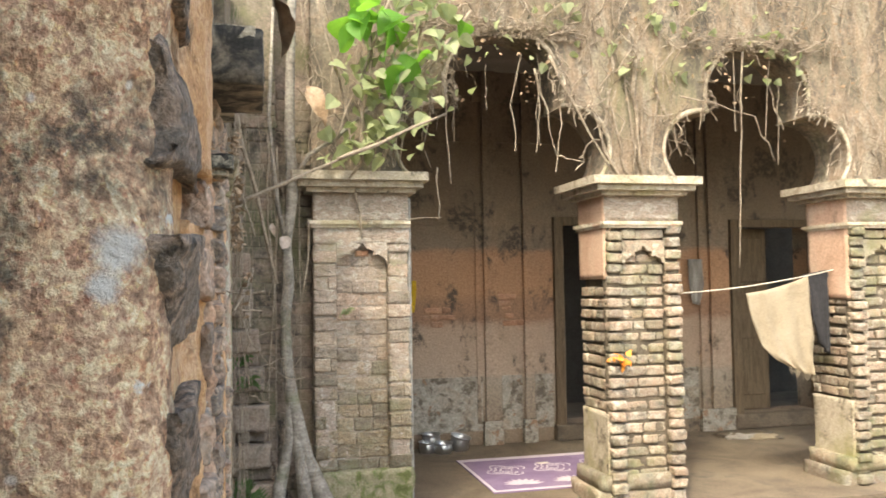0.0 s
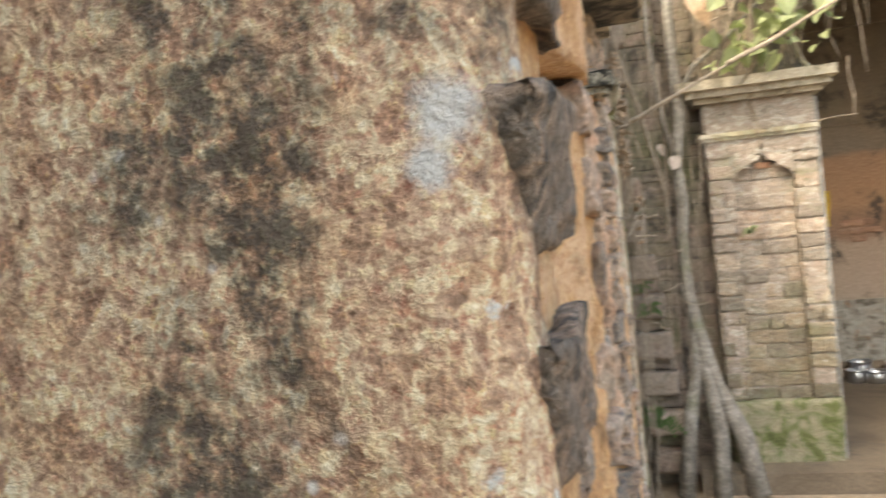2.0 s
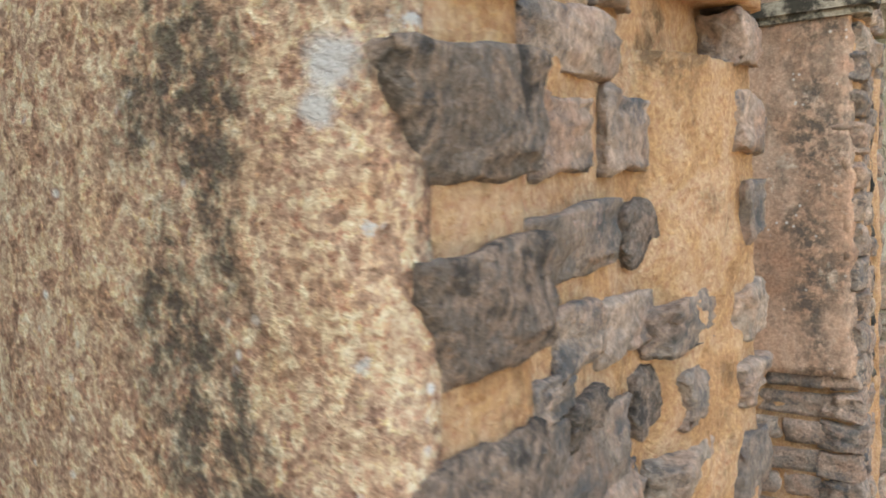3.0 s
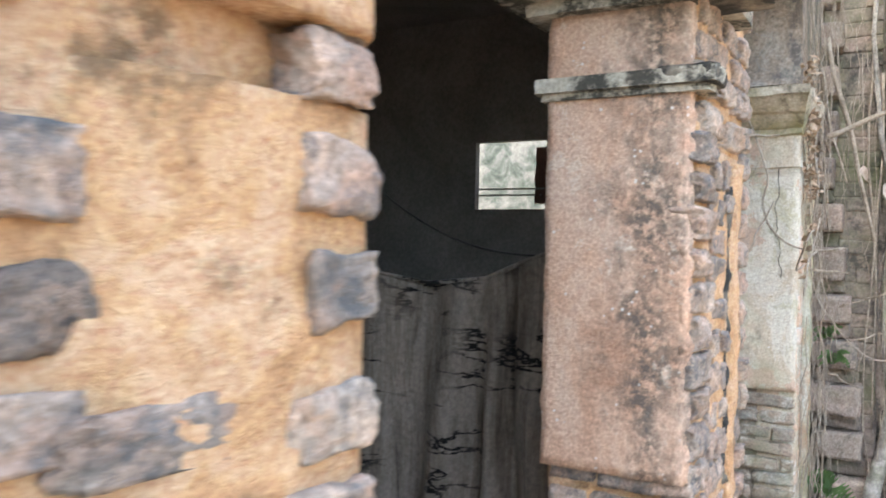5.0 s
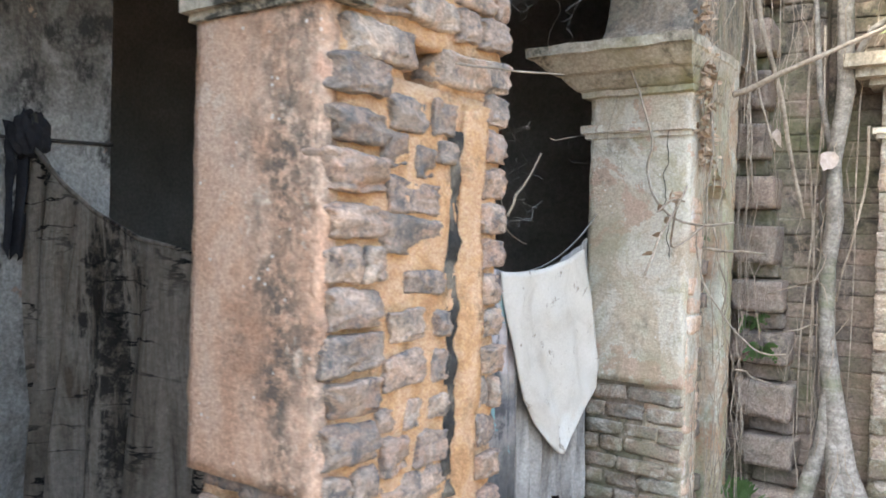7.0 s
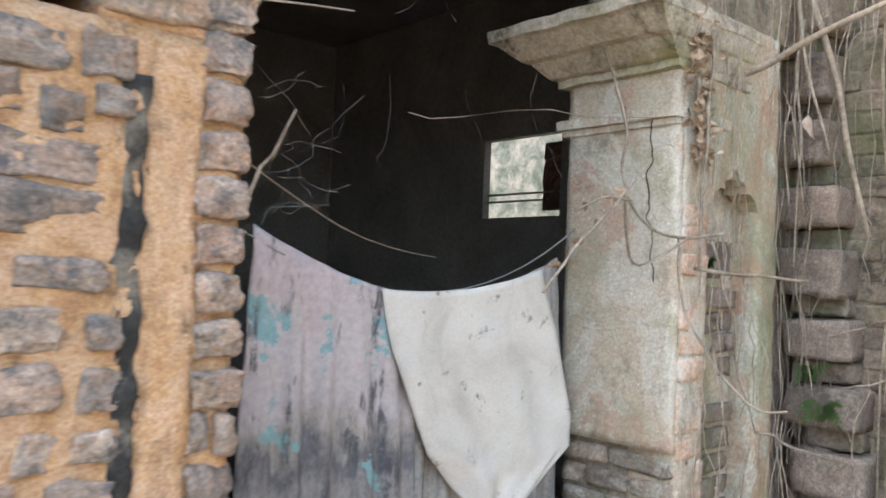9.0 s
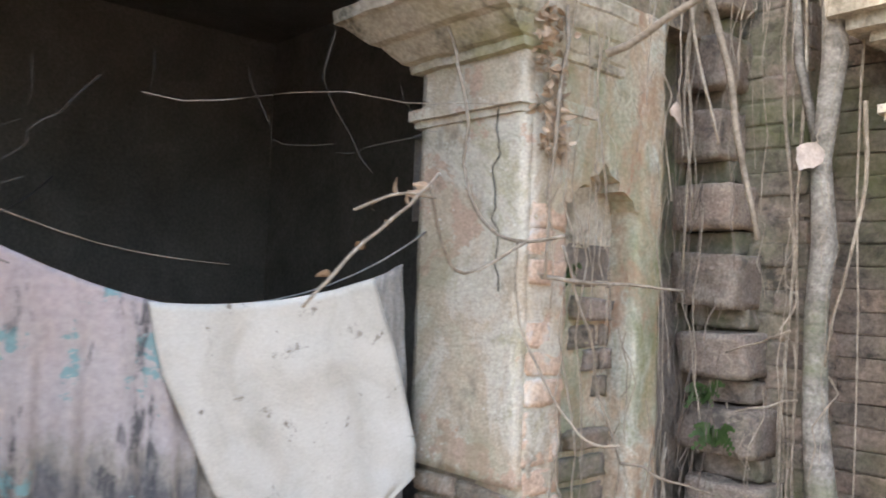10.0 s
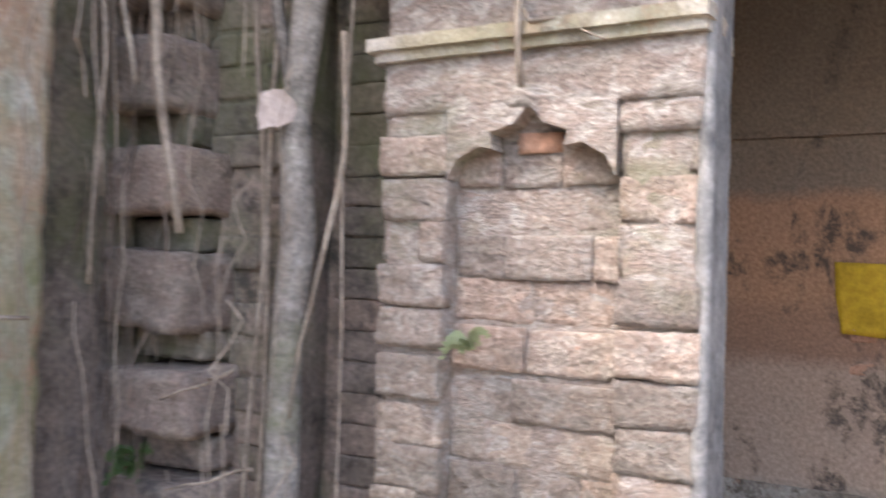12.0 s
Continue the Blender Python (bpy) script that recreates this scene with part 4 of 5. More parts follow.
# third west pillar
p3 = thing("pillar", "grey cream plastered pillar with a cusped niche and bare brick foot", "pillar", "pillars of the arcade")
part("core", rough_box(-0.39, -0.15, 3.83, 4.42, -0.12, 2.2, 0.04, 0.006, 10), M_CORNER, p3)
part("plaster", rough_box(-0.40, 0.0, 3.805, 3.85, 0.90, 2.2, 0.025, 0.006, 14), M_PALE, p3, "cream plaster with green and pink stains", True)
part("plaster", rough_box(-0.16, 0.002, 3.83, 3.985, 0.0, 2.2, 0.025, 0.008, 14), M_PALE, p3, "cream plaster", True)
part("plaster", rough_box(-0.16, 0.0, 4.285, 4.425, 0.0, 2.2, 0.025, 0.008, 14), M_GREENWASH, p3, "plaster green with algae", True)
niche_hood(p3, M_GREENWASH, "y", 3.96, 4.31, 1.62, 2.2, 4.135, 0.29, 0.0, 1, 0.075)
part("niche_head", rough_box(-0.15, -0.05, 3.97, 4.3, 1.765, 2.2, 0.03, 0.012, 14), M_MORTAR, p3, "orange clay mortar", True)
for y0, y1, z0, z1, m in ((3.97, 4.3, 0.0, 1.42, M_GREENWASH), (4.07, 4.3, 1.40, 1.52, M_CORNER), (3.97, 4.3, 1.51, 1.78, M_CAPPALE)):
    part("niche_back", rough_box(-0.16, -0.088, y0, y1, z0, z1, 0.02, 0.012, 18), m, p3, "crumbling niche back", True)
rr = random.Random(13)
brick_face(p3, M_PALEBRICK, "x", -0.39, 0.0, 0.0, 0.90, 3.83, -1, rr, 0.066, 0.16, 0.012, 0.014, 0.08)
brick_face(p3, M_PINKBRICK, "y", 3.835, 3.975, 0.2, 1.72, -0.006, 1, rr, 0.074, 0.16, 0.006, 0.008, 0.06, uneven=0.006, skip=lambda u, z: noise.noise(Vector((u, z * 4, 3))) < -0.15)
brick_face(p3, M_CORNER, "y", 3.99, 4.28, 0.1, 1.4, -0.092, 1, rr, 0.074, 0.16, 0.010, 0.02, 0.08, uneven=0.012, tilt=4, skip=lambda u, z: noise.noise(Vector((u * 5, z * 6, 8))) < -0.1)
for pts in (((-0.073, 3.796, 1.87), (-0.08, 3.796, 1.74), (-0.086, 3.796, 1.60)), ((-0.086, 3.796, 1.60), (-0.07, 3.796, 1.50), (-0.063, 3.796, 1.38))):
    bm = bmesh.new()
    for a, b in zip(pts, pts[1:]):
        tube(bm, wander(a, b, 14, 0.016, 31 + a[2]), 0.0018, 5)
    part("crack", bm, M_STREAK, p3, "black crack in the plaster", True)
mould(p3, (-0.40, -0.01, 3.815, 4.1), [(1.83, 1.85, 0.02), (1.85, 1.88, 0.034)], M_PALE, n=0, e=0.5)
def cornice(parent, b, profile, material, w=1, e=1, s=1, n=1):
    """A moulded cornice swept round the plan b; profile of (z, overhang), its edges knocked about."""
    x0, x1, y0, y1 = b
    bm = bmesh.new()
    rings = []
    for z, o in profile:
        pts = [(x0 - o * w, y0 - o * s), (x1 + o * e, y0 - o * s), (x1 + o * e, y1 + o * n), (x0 - o * w, y1 + o * n)]
        ring = []
        for (ax, ay), (bx, by) in zip(pts, pts[1:] + pts[:1]):
            for i in range(22):
                q = Vector((ax + (bx - ax) * i / 22, ay + (by - ay) * i / 22, z))
                k = noise.noise(q * 14) + 0.6 * noise.noise(q * 37)
                ring.append(bm.verts.new(q + Vector((k * 0.006, -k * 0.006, 0.005 * noise.noise(q * 11 + Vector((3, 0, 0)))))))
        rings.append(ring)
    for a, c in zip(rings, rings[1:]):
        for i in range(len(a)):
            k = (i + 1) % len(a)
            bm.faces.new((a[i], a[k], c[k], c[i]))
    bm.faces.new(list(reversed(rings[0])))
    bm.faces.new(rings[-1])
    return part("cornice", bm, material, parent)


cornice(p3, (-0.40, 0.0, 3.815, 4.2), [(1.985, 0.005), (1.99, 0.03), (2.012, 0.032), (2.018, 0.05), (2.04, 0.075), (2.065, 0.095), (2.072, 0.118), (2.10, 0.15), (2.125, 0.175), (2.13, 0.192), (2.165, 0.196), (2.17, 0.15)], M_CAPPALE, n=0, e=0.25)

# west arcade wall above the capitals
edges = [(-1.9, -1.34), (0.0, 0.65), (1.9, 2.46), (3.81, 4.43)]
tagged(link("wall_arcade_west", boxed(-0.36, 0.0, -3.7, -1.34, -0.12, 2.2), M_SPANDREL), "rain-streaked rendered wall", "wall", kind="structure")
for (a0, a1), (b0, b1) in zip(edges, edges[1:]):
    bm = arch_panel((a0 + a1) / 2, (b0 + b1) / 2, a1, b0, 2.2, WEST_TOP, "y", (-0.36, -0.01))
    tagged(link("wall_arcade_west", bm, M_SPANDREL), "rain-streaked wall with a cusped arch", "wall", kind="structure")
tagged(link("wall_arcade_west", boxed(-0.36, -0.01, -3.7, -1.62, 2.2, WEST_TOP), M_SPANDREL), "rain-streaked wall", "wall", kind="structure")
tagged(link("wall_arcade_west", boxed(-0.36, -0.01, 4.12, 4.78, 2.2, WEST_TOP), M_SPANDREL), "rain-streaked wall", "wall", kind="structure")

# corner between the arcades, with toothed brickwork
tagged(link("wall_corner", rough_box(-0.36, 0.50, 4.97, 5.3, -0.12, WALL_TOP, 0.08, 0.012, 6), M_CORNER), "damp mossy brick corner wall", "wall", kind="structure")
corner = tagged(link("wall_corner", rough_box(-0.36, 0.26, 4.80, 4.97, -0.12, WALL_TOP, 0.06, 0.012, 6), M_CORNER), "damp mossy brick corner wall with toothed courses", "wall", kind="structure")
tagged(link("wall_corner", rough_box(-0.36, -0.10, 4.42, 4.81, -0.12, 2.2, 0.06, 0.012, 6), M_CORNER), "damp mossy brick corner wall", "wall", kind="structure")
rr = random.Random(14)
brick_face(corner, M_CORNER, "x", -0.3, 0.26, 0.0, 2.9, 4.80, -1, rr, 0.076, 0.2, 0.004, 0.006, 0.05, uneven=0.007, tilt=1, shapes=SLABS)
for k in range(13):                                        # projecting courses with dark gaps between
    z = 0.052 + k * 0.231
    o = -0.045 + max(0.0, 1.75 - z) * 0.13 if z < 1.75 else -0.05
    brick(corner, M_TOOTH, (o + rr.uniform(-0.015, 0.015), 4.735, z), (rr.uniform(0.21, 0.25), 0.21, 0.152 + rr.uniform(-0.02, 0.016)), rr, 2.2, SLABS)
    brick(corner, M_CORNER, (o - 0.01, 4.775, z + 0.116), (0.19, 0.12, 0.075), rr, 1, SLABS)
for k in range(40):
    z = 0.03 + k * 0.07
    brick(corner, M_CORNER, (0.385, 4.975, z + 0.03), (rr.uniform(0.2, 0.23), 0.03, 0.067), rr, 1, SLABS)

# ---- north arcade pillars ----
def north_pillar(label, x0, x1, y0, y1, seed, course, length, side_plaster, proud, gap, niche_z, coated=False, uneven=0.01):
    p = thing("pillar", label, "pillar", "pillars of the arcade")
    rr = random.Random(seed)
    mid, half = (x0 + x1) / 2, 0.165
    part("core", rough_box(x0 + 0.04, x1 - 0.02, y0 + (0.056 if coated else 0.06), y1, -0.12, 2.26, 0.025, 0.007, 15), M_LIMECOAT if coated else M_GREYMORTAR, p)
    mat_b, shp = (M_LIMEBRICK, SLABS) if coated else (M_PALEBRICK, BRICKS)
    for a, b in ((x0, mid - half), (mid + half, x1)):
        part("pier", rough_box(a + 0.004, b - 0.004, y0 + (0.009 if coated else 0.022), y0 + 0.09, -0.1, 2.26, 0.02, 0.011, 14), M_LIMECOAT if coated else M_GREYMORTAR, p, "", True)
        brick_face(p, mat_b, "x", a, b, 0.0, 1.80 if coated else 1.92, y0 + 0.012, -1, rr, course, length, gap, proud, 0.09, uneven=uneven, tilt=1.2 if coated else 2.6, shapes=shp)
    brick_face(p, mat_b, "x", mid - half, mid + half, 0.34 if coated else 0.0, niche_z + 0.13, y0 + 0.055, -1, rr, course, length, gap, 0.008, 0.06, uneven=uneven * 0.7, tilt=1.2, shapes=shp)
    if coated:
        niche_hood(p, M_LIMECOAT, "x", mid - half, mid + half, niche_z, 1.81, mid, 0.325, y0 - 0.004, -1, 0.06)
        for a, b, c in ((x0 + 0.001, mid - half + 0.002, 1.745), (mid + half - 0.002, x1 - 0.001, 1.745), (x0, x1, 1.800)):
            part("lime_coat", rough_box(a, b, y0 - (0.003 if c > 1.75 else 0.0), y0 + 0.08, c, 1.915, 0.02, 0.006, 22), M_LIMECOAT, p, "striated lime coat", True)
        part("lime_coat", rough_box(x0, x1, y0 + 0.004, y0 + 0.08, 1.94, 2.14, 0.03, 0.006, 12), M_LIMECOAT, p, "striated lime coat", True)
        part("niche_head", rough_box(mid - 0.045, mid + 0.05, y0 + 0.045, y0 + 0.08, niche_z + 0.05, niche_z + 0.088, 0.012, 0.01, 30), M_REDBRICK, p, "bare red brick in the niche head", True)
    else:
        niche_hood(p, M_PALEBRICK, "x", mid - half, mid + half, niche_z, niche_z + 0.16, mid, 0.29, y0 + 0.008, -1, 0.055)
        brick_face(p, M_PALEBRICK, "x", mid - half, mid + half, niche_z + 0.16, 1.91, y0 + 0.012, -1, rr, course, length, gap, 0.014, 0.04, shapes=shp)
        part("frieze", rough_box(x0, x1, y0 + 0.012, y0 + 0.09, 1.955, 2.14, 0.03, 0.006, 12), M_LIMECOAT, p, "cracked plaster frieze", True)
    # the side that faces the opening to the west
    if side_plaster is not None:
        part("plaster", rough_box(x0 - 0.004, x0 + 0.05, y0 + 0.02, y1, side_plaster, 2.2, 0.04, 0.006, 12), M_PINKSIDE, p, "pink plastered side", True)
        brick_face(p, M_PALEBRICK, "y", y0 + 0.03, y1, 0.3, side_plaster, x0 + 0.03, -1, rr, course, length, gap, 0.02, 0.08)
        part("plaster", rough_box(x0 - 0.002, x0 + 0.05, y0 + 0.02, y1, 0.0, 0.62, 0.03, 0.012, 12), M_CAPPALE, p, "cream plastered foot", True)
    mould(p, (x0, x1, y0, y1), [(1.905, 1.925, 0.02), (1.925, 1.95, 0.033)], M_PALE, e=0.3)
    mould(p, (x0, x1, y0, y1), [(2.13, 2.16, 0.05), (2.16, 2.2, 0.10), (2.2, 2.255, 0.14)], M_CAPPALE, e=0.8)
    return p


pa = north_pillar("lime-washed brick pilaster with a cusped niche and mossy foot", 0.49, 1.115, 4.80, 5.02, 21, 0.088, 0.20, None, 0.009, 0.005, 1.672, True, 0.013)
part("edge_render", rough_box(1.10, 1.126, 4.80, 5.0, 0.0, 2.1, 0.015, 0.011, 26), M_BLUEGREY, pa, "blue-grey cement edge", True)
part("mossy_foot", rough_box(0.50, 1.12, 4.765, 4.86, -0.12, 0.36, 0.03, 0.02, 9), M_MOSS, pa, "moss-covered crumbling foot", True)
pb = north_pillar("eroded brick pillar with a cusped niche", 2.49, 3.06, 4.78, 5.25, 22, 0.080, 0.20, 1.55, 0.024, 0.017, 1.66, uneven=0.020)
pc = north_pillar("brick pillar with a pink plastered side", 4.46, 5.04, 4.78, 5.25, 23, 0.080, 0.20, 1.38, 0.022, 0.017, 1.66, uneven=0.020)
pd = north_pillar("brick pillar with a pink plastered side", 6.45, 7.03, 4.78, 5.25, 24, 0.080, 0.20, 1.38, 0.016, 0.011, 1.66)
for p, x0 in ((pb, 2.49), (pc, 4.46), (pd, 6.45)):
    part("plinth", rough_box(x0 - 0.10, x0 + 0.5, 4.80, 5.27, -0.12, 0.10, 0.04, 0.01, 9), M_PALEBRICK, p, "worn plinth", True)
    part("plinth_step", rough_box(x0 - 0.06, x0 + 0.5, 4.79, 5.26, 0.1, 0.2, 0.04, 0.012, 9), M_PALEBRICK, p, "worn plinth step", True)
edges = [(0.49, 1.11), (2.49, 3.06), (4.46, 5.04), (6.45, 7.03)]
for (a0, a1), (b0, b1) in zip(edges, edges[1:]):
    s0, s1 = (a0 if a0 < 0.6 else (a0 + a1) / 2), (b0 + b1) / 2
    bm = arch_panel(s0, s1, a1, b0, 2.255, WALL_TOP, "x", (4.84, 5.2))
    w = tagged(link("wall_arcade_north", bm, M_SPANDREL), "root-covered wall with a cusped arch", "wall", kind="structure")
    prof = arch_profile((b0 - a1) / 2, 2.255)
    mid = (a1 + b0) / 2
    pts = [(mid + u * 1.02, 4.838, z + 0.01) for u, z in prof] + [(mid - u * 1.02, 4.838, z + 0.01) for u, z in reversed(prof)]
    bm = bmesh.new()
    tube(bm, pts, [0.016 + 0.012 * noise.noise(Vector(q) * 7) for q in pts], 6)
    part("arch_rim", bm, M_CAPPALE, w, "", True)
tagged(link("wall_arcade_north", boxed(6.74, 9.2, 4.84, 5.2, -0.12, WALL_TOP), M_SPANDREL), "root-covered wall", "wall", kind="structure")


# ---- west veranda: cloths, lines, webs ----
tarp = thing("tarpaulin", "cracked brown tarpaulin hung across the veranda on a line", "tarpaulin")
top = [(-1.85, 2.37, 1.72), (-1.66, 2.39, 1.57), (-1.49, 2.4, 1.48), (-1.25, 2.4, 1.40), (-0.957, 2.4, 1.362), (-0.745, 2.4, 1.385), (-0.617, 2.4, 1.44), (-0.36, 2.38, 1.53)]
bm = bmesh.new()
NU, NV = 70, 24
grid = []
for j in range(NV + 1):
    row = []
    for i in range(NU + 1):
        s = i / NU * (len(top) - 1)
        k = min(int(s), len(top) - 2)
        p = Vector(top[k]).lerp(Vector(top[k + 1]), s - k)
        v = j / NV
        zb = 0.1
        p.z += (zb - p.z) * v
        u = i / NU
        p.x -= 0.12 * v * (1 - u)
        p.y += 0.065 * (0.15 + v) * math.sin(u * 15 * math.tau / 2 + 2.5 * noise.noise(Vector((u * 4, v, 2)))) + 0.03 * noise.noise(Vector((u * 8, v * 3, 5)))
        row.append(bm.verts.new(p))
    grid.append(row)
for j in range(NV):
    for i in range(NU):
        bm.faces.new((grid[j][i], grid[j + 1][i], grid[j + 1][i + 1], grid[j][i + 1]))
sheet = part("sheet", bm, M_TARP, tarp, "", True)
sol = sheet.modifiers.new("thickness", "SOLIDIFY")
sol.thickness = 0.005
bm = bmesh.new()
tube(bm, [Vector(p) + Vector((0, -0.006, 0.004)) for p in top], 0.008, 6)
part("hem", bm, M_TARP, tarp, "rolled hem", True)

rag = thing("black_rag", "sooty black rag knotted on the wall hook", "rag")
part("knot", drape([(-1.86, 2.28, 1.79), (-1.855, 2.29, 1.6), (-1.85, 2.28, 1.25)], [(-1.85, 2.42, 1.77), (-1.84, 2.38, 1.6), (-1.84, 2.33, 1.2)], 14, 24, 0.035, 2, 3, fray=0.3), M_BLACKCLOTH, rag, "", True)
bm = bmesh.new()
bmesh.ops.create_icosphere(bm, subdivisions=4, radius=1)
for v in bm.verts:                                      # bunched folds of the knot
    w = 1 + 0.3 * noise.noise(v.co * 2.2) + 0.16 * math.sin(9 * math.atan2(v.co.y, v.co.x) + 4 * v.co.z)
    v.co = Vector((-1.83 + 0.04 * v.co.x * w, 2.36 + 0.062 * v.co.y * w, 1.745 + 0.075 * v.co.z * w))
part("wad", bm, M_BLACKCLOTH, rag, "", True)
bm = bmesh.new()
tube(bm, [(-1.87, 2.35, 1.74), (-1.84, 2.35, 1.80), (-1.81, 2.36, 1.81), (-1.80, 2.36, 1.77)], 0.012, 6)
part("hook", bm, M_WIRE, rag)
for name, pts, r, label, mat_ in (
        ("wire", wander((-1.858, 1.2, 1.735), (-1.858, 2.69, 1.745), 14, 0.012, 4, 0.015), 0.007, "dark wire along the whitewashed wall", M_WIRE),
        ("wire", wander((-1.7, 3.2, 1.72), (-0.38, 2.4, 1.48), 12, 0.02, 5, 0.1), 0.004, "slack dark wire in the veranda", M_WIRE),
        ("washing_line", wander((-0.325, 2.46, 1.56), (-0.36, 3.84, 1.56), 16, 0.004, 6, 0.235), 0.0025, "grey cord with cloths over it", M_WEB)):
    bm = bmesh.new()
    tube(bm, pts, r, 5)
    tagged(link(name, bm, mat_, None, "", True), label, "wire" if name == "wire" else "line")

ob = link("patchwork_cloth", drape([(-0.335, 2.673, 1.468), (-0.335, 2.665, 1.151), (-0.335, 2.656, 0.401)], [(-0.325, 3.12, 1.319), (-0.325, 3.145, 1.024), (-0.325, 3.171, 0.459)], 60, 40, 0.014, 5, 7, top_sag=0.02, fray=0.2), M_PATCH, None, "", True)
tagged(ob, "faded pink and teal patchwork cloth, its foot frayed and dirty", "cloth")
ob = link("grey_cloth", drape([(-0.365, 3.035, 1.318), (-0.365, 3.061, 1.015), (-0.365, 3.114, 0.383)], [(-0.36, 3.727, 1.443), (-0.36, 3.766, 1.016), (-0.36, 3.792, 0.294)], 50, 26, 0.02, 8, 9, top_sag=0.05, fray=0.2), M_GREYCLOTH, None, "", True)
tagged(ob, "frayed grey cloth hung behind the white one", "cloth")
ob = link("white_cloth", drape([(-0.31, 3.014, 1.335), (-0.31, 3.05, 1.18), (-0.31, 3.183, 0.913), (-0.31, 3.285, 0.811), (-0.31, 3.412, 0.703)], [(-0.31, 3.597, 1.403), (-0.31, 3.673, 1.218), (-0.31, 3.756, 0.964), (-0.31, 3.762, 0.875), (-0.31, 3.482, 0.69)], 36, 36, 0.010, 2, 11, top_sag=0.028), M_WHITECLOTH, None, "", True)
tagged(ob, "grubby white cloth with small brown stains, hung corner down", "cloth")

web = bmesh.new()
rr = random.Random(5)
for k in range(18):
    y = rr.uniform(2.5, 3.75)
    a = Vector((rr.uniform(-0.3, 0.0), y, rr.uniform(1.6, 2.6)))
    d = Vector((rr.uniform(-0.1, 0.1), rr.uniform(-0.28, 0.28), rr.uniform(-0.3, 0.05)))
    tube(web, wander(a, a + d, 9, 0.10, k, 0.05), rr.choice((0.0003, 0.0004, 0.0006)), 3)
for k in range(10):
    a = Vector((0.0, rr.uniform(2.46, 2.54), rr.uniform(1.35, 1.75)))
    tube(web, wander(a, a + Vector((rr.uniform(-0.05, 0.05), rr.uniform(0.02, 0.16), rr.uniform(-0.12, 0.1))), 7, 0.07, k + 90), 0.0004, 3)
tagged(link("cobwebs", web, M_WEB), "dusty cobweb threads in the dark bay", "cobweb", kind="stuff")
for pts, r, lab in (((wander((0.03, 2.46, 1.49), (0.085, 2.51, 1.635), 6, 0.02, 21)), 0.0035, "dry twig stuck in the brickwork"),
                    ((wander((0.0, 2.47, 1.55), (-0.33, 3.2, 1.42), 9, 0.03, 22, 0.03)), 0.0016, "thin dry creeper across the bay"),
                    ((wander((-0.1, 2.9, 1.72), (-0.05, 3.80, 1.85), 9, 0.1, 23)), 0.0012, "thin dry creeper across the bay"),
                    ((wander((0.06, 2.2, 1.78), (0.08, 2.62, 1.83), 6, 0.02, 24)), 0.003, "pale straw stuck in the brickwork")):
    bm = bmesh.new()
    tube(bm, pts, [r * (1 - 0.5 * i / len(pts)) for i in range(len(pts))], 5)
    tagged(link("twig", bm, M_ROOT, None, "", True), lab, "twig", "twigs")


# ---- the tree at the corner ----
tree = thing("strangler_tree", "slim grey-barked tree rooted in the corner wall", "tree")
bm = bmesh.new()
pts = [(0.40, 4.76, 4.0), (0.36, 4.75, 3.2), (0.345, 4.74, 2.5), (0.36, 4.73, 2.1), (0.325, 4.735, 1.8), (0.335, 4.74, 1.55), (0.312, 4.74, 1.35), (0.32, 4.735, 1.05), (0.345, 4.72, 0.85), (0.42, 4.66, 0.5), (0.55, 4.6, 0.2), (0.6, 4.55, -0.12)]
tube(bm, pts, [0.03, 0.03, 0.032, 0.034, 0.031, 0.036, 0.033, 0.036, 0.042, 0.05, 0.055, 0.06], 12)
for v in bm.verts:
    v.co += Vector((noise.noise(v.co * 22), noise.noise(v.co * 22 + Vector((5, 0, 0))), 0)) * 0.007
part("trunk", bm, M_BARK, tree, "", True)
for pts, r in ((((0.345, 4.72, 0.88), (0.33, 4.68, 0.6), (0.27, 4.62, 0.35), (0.2, 4.55, -0.12)), (0.03, 0.034, 0.04, 0.05)),
               (((0.36, 4.71, 0.75), (0.39, 4.64, 0.5), (0.42, 4.58, 0.25), (0.4, 4.5, -0.12)), (0.025, 0.04, 0.045, 0.05)),
               (((0.33, 4.74, 1.75), (0.26, 4.72, 2.1), (0.22, 4.74, 2.6), (0.25, 4.78, 3.3)), (0.014, 0.014, 0.012, 0.01)),
               (((0.34, 4.73, 2.15), (0.46, 4.68, 2.35), (0.62, 4.66, 2.45), (0.95, 4.64, 2.75), (1.2, 4.66, 2.95)), (0.016, 0.014, 0.013, 0.011, 0.008))):
    bm = bmesh.new()
    tube(bm, pts, r, 8)
    part("limb" if pts[0][2] > 1.2 else "root", bm, M_BARK, tree, "", True)

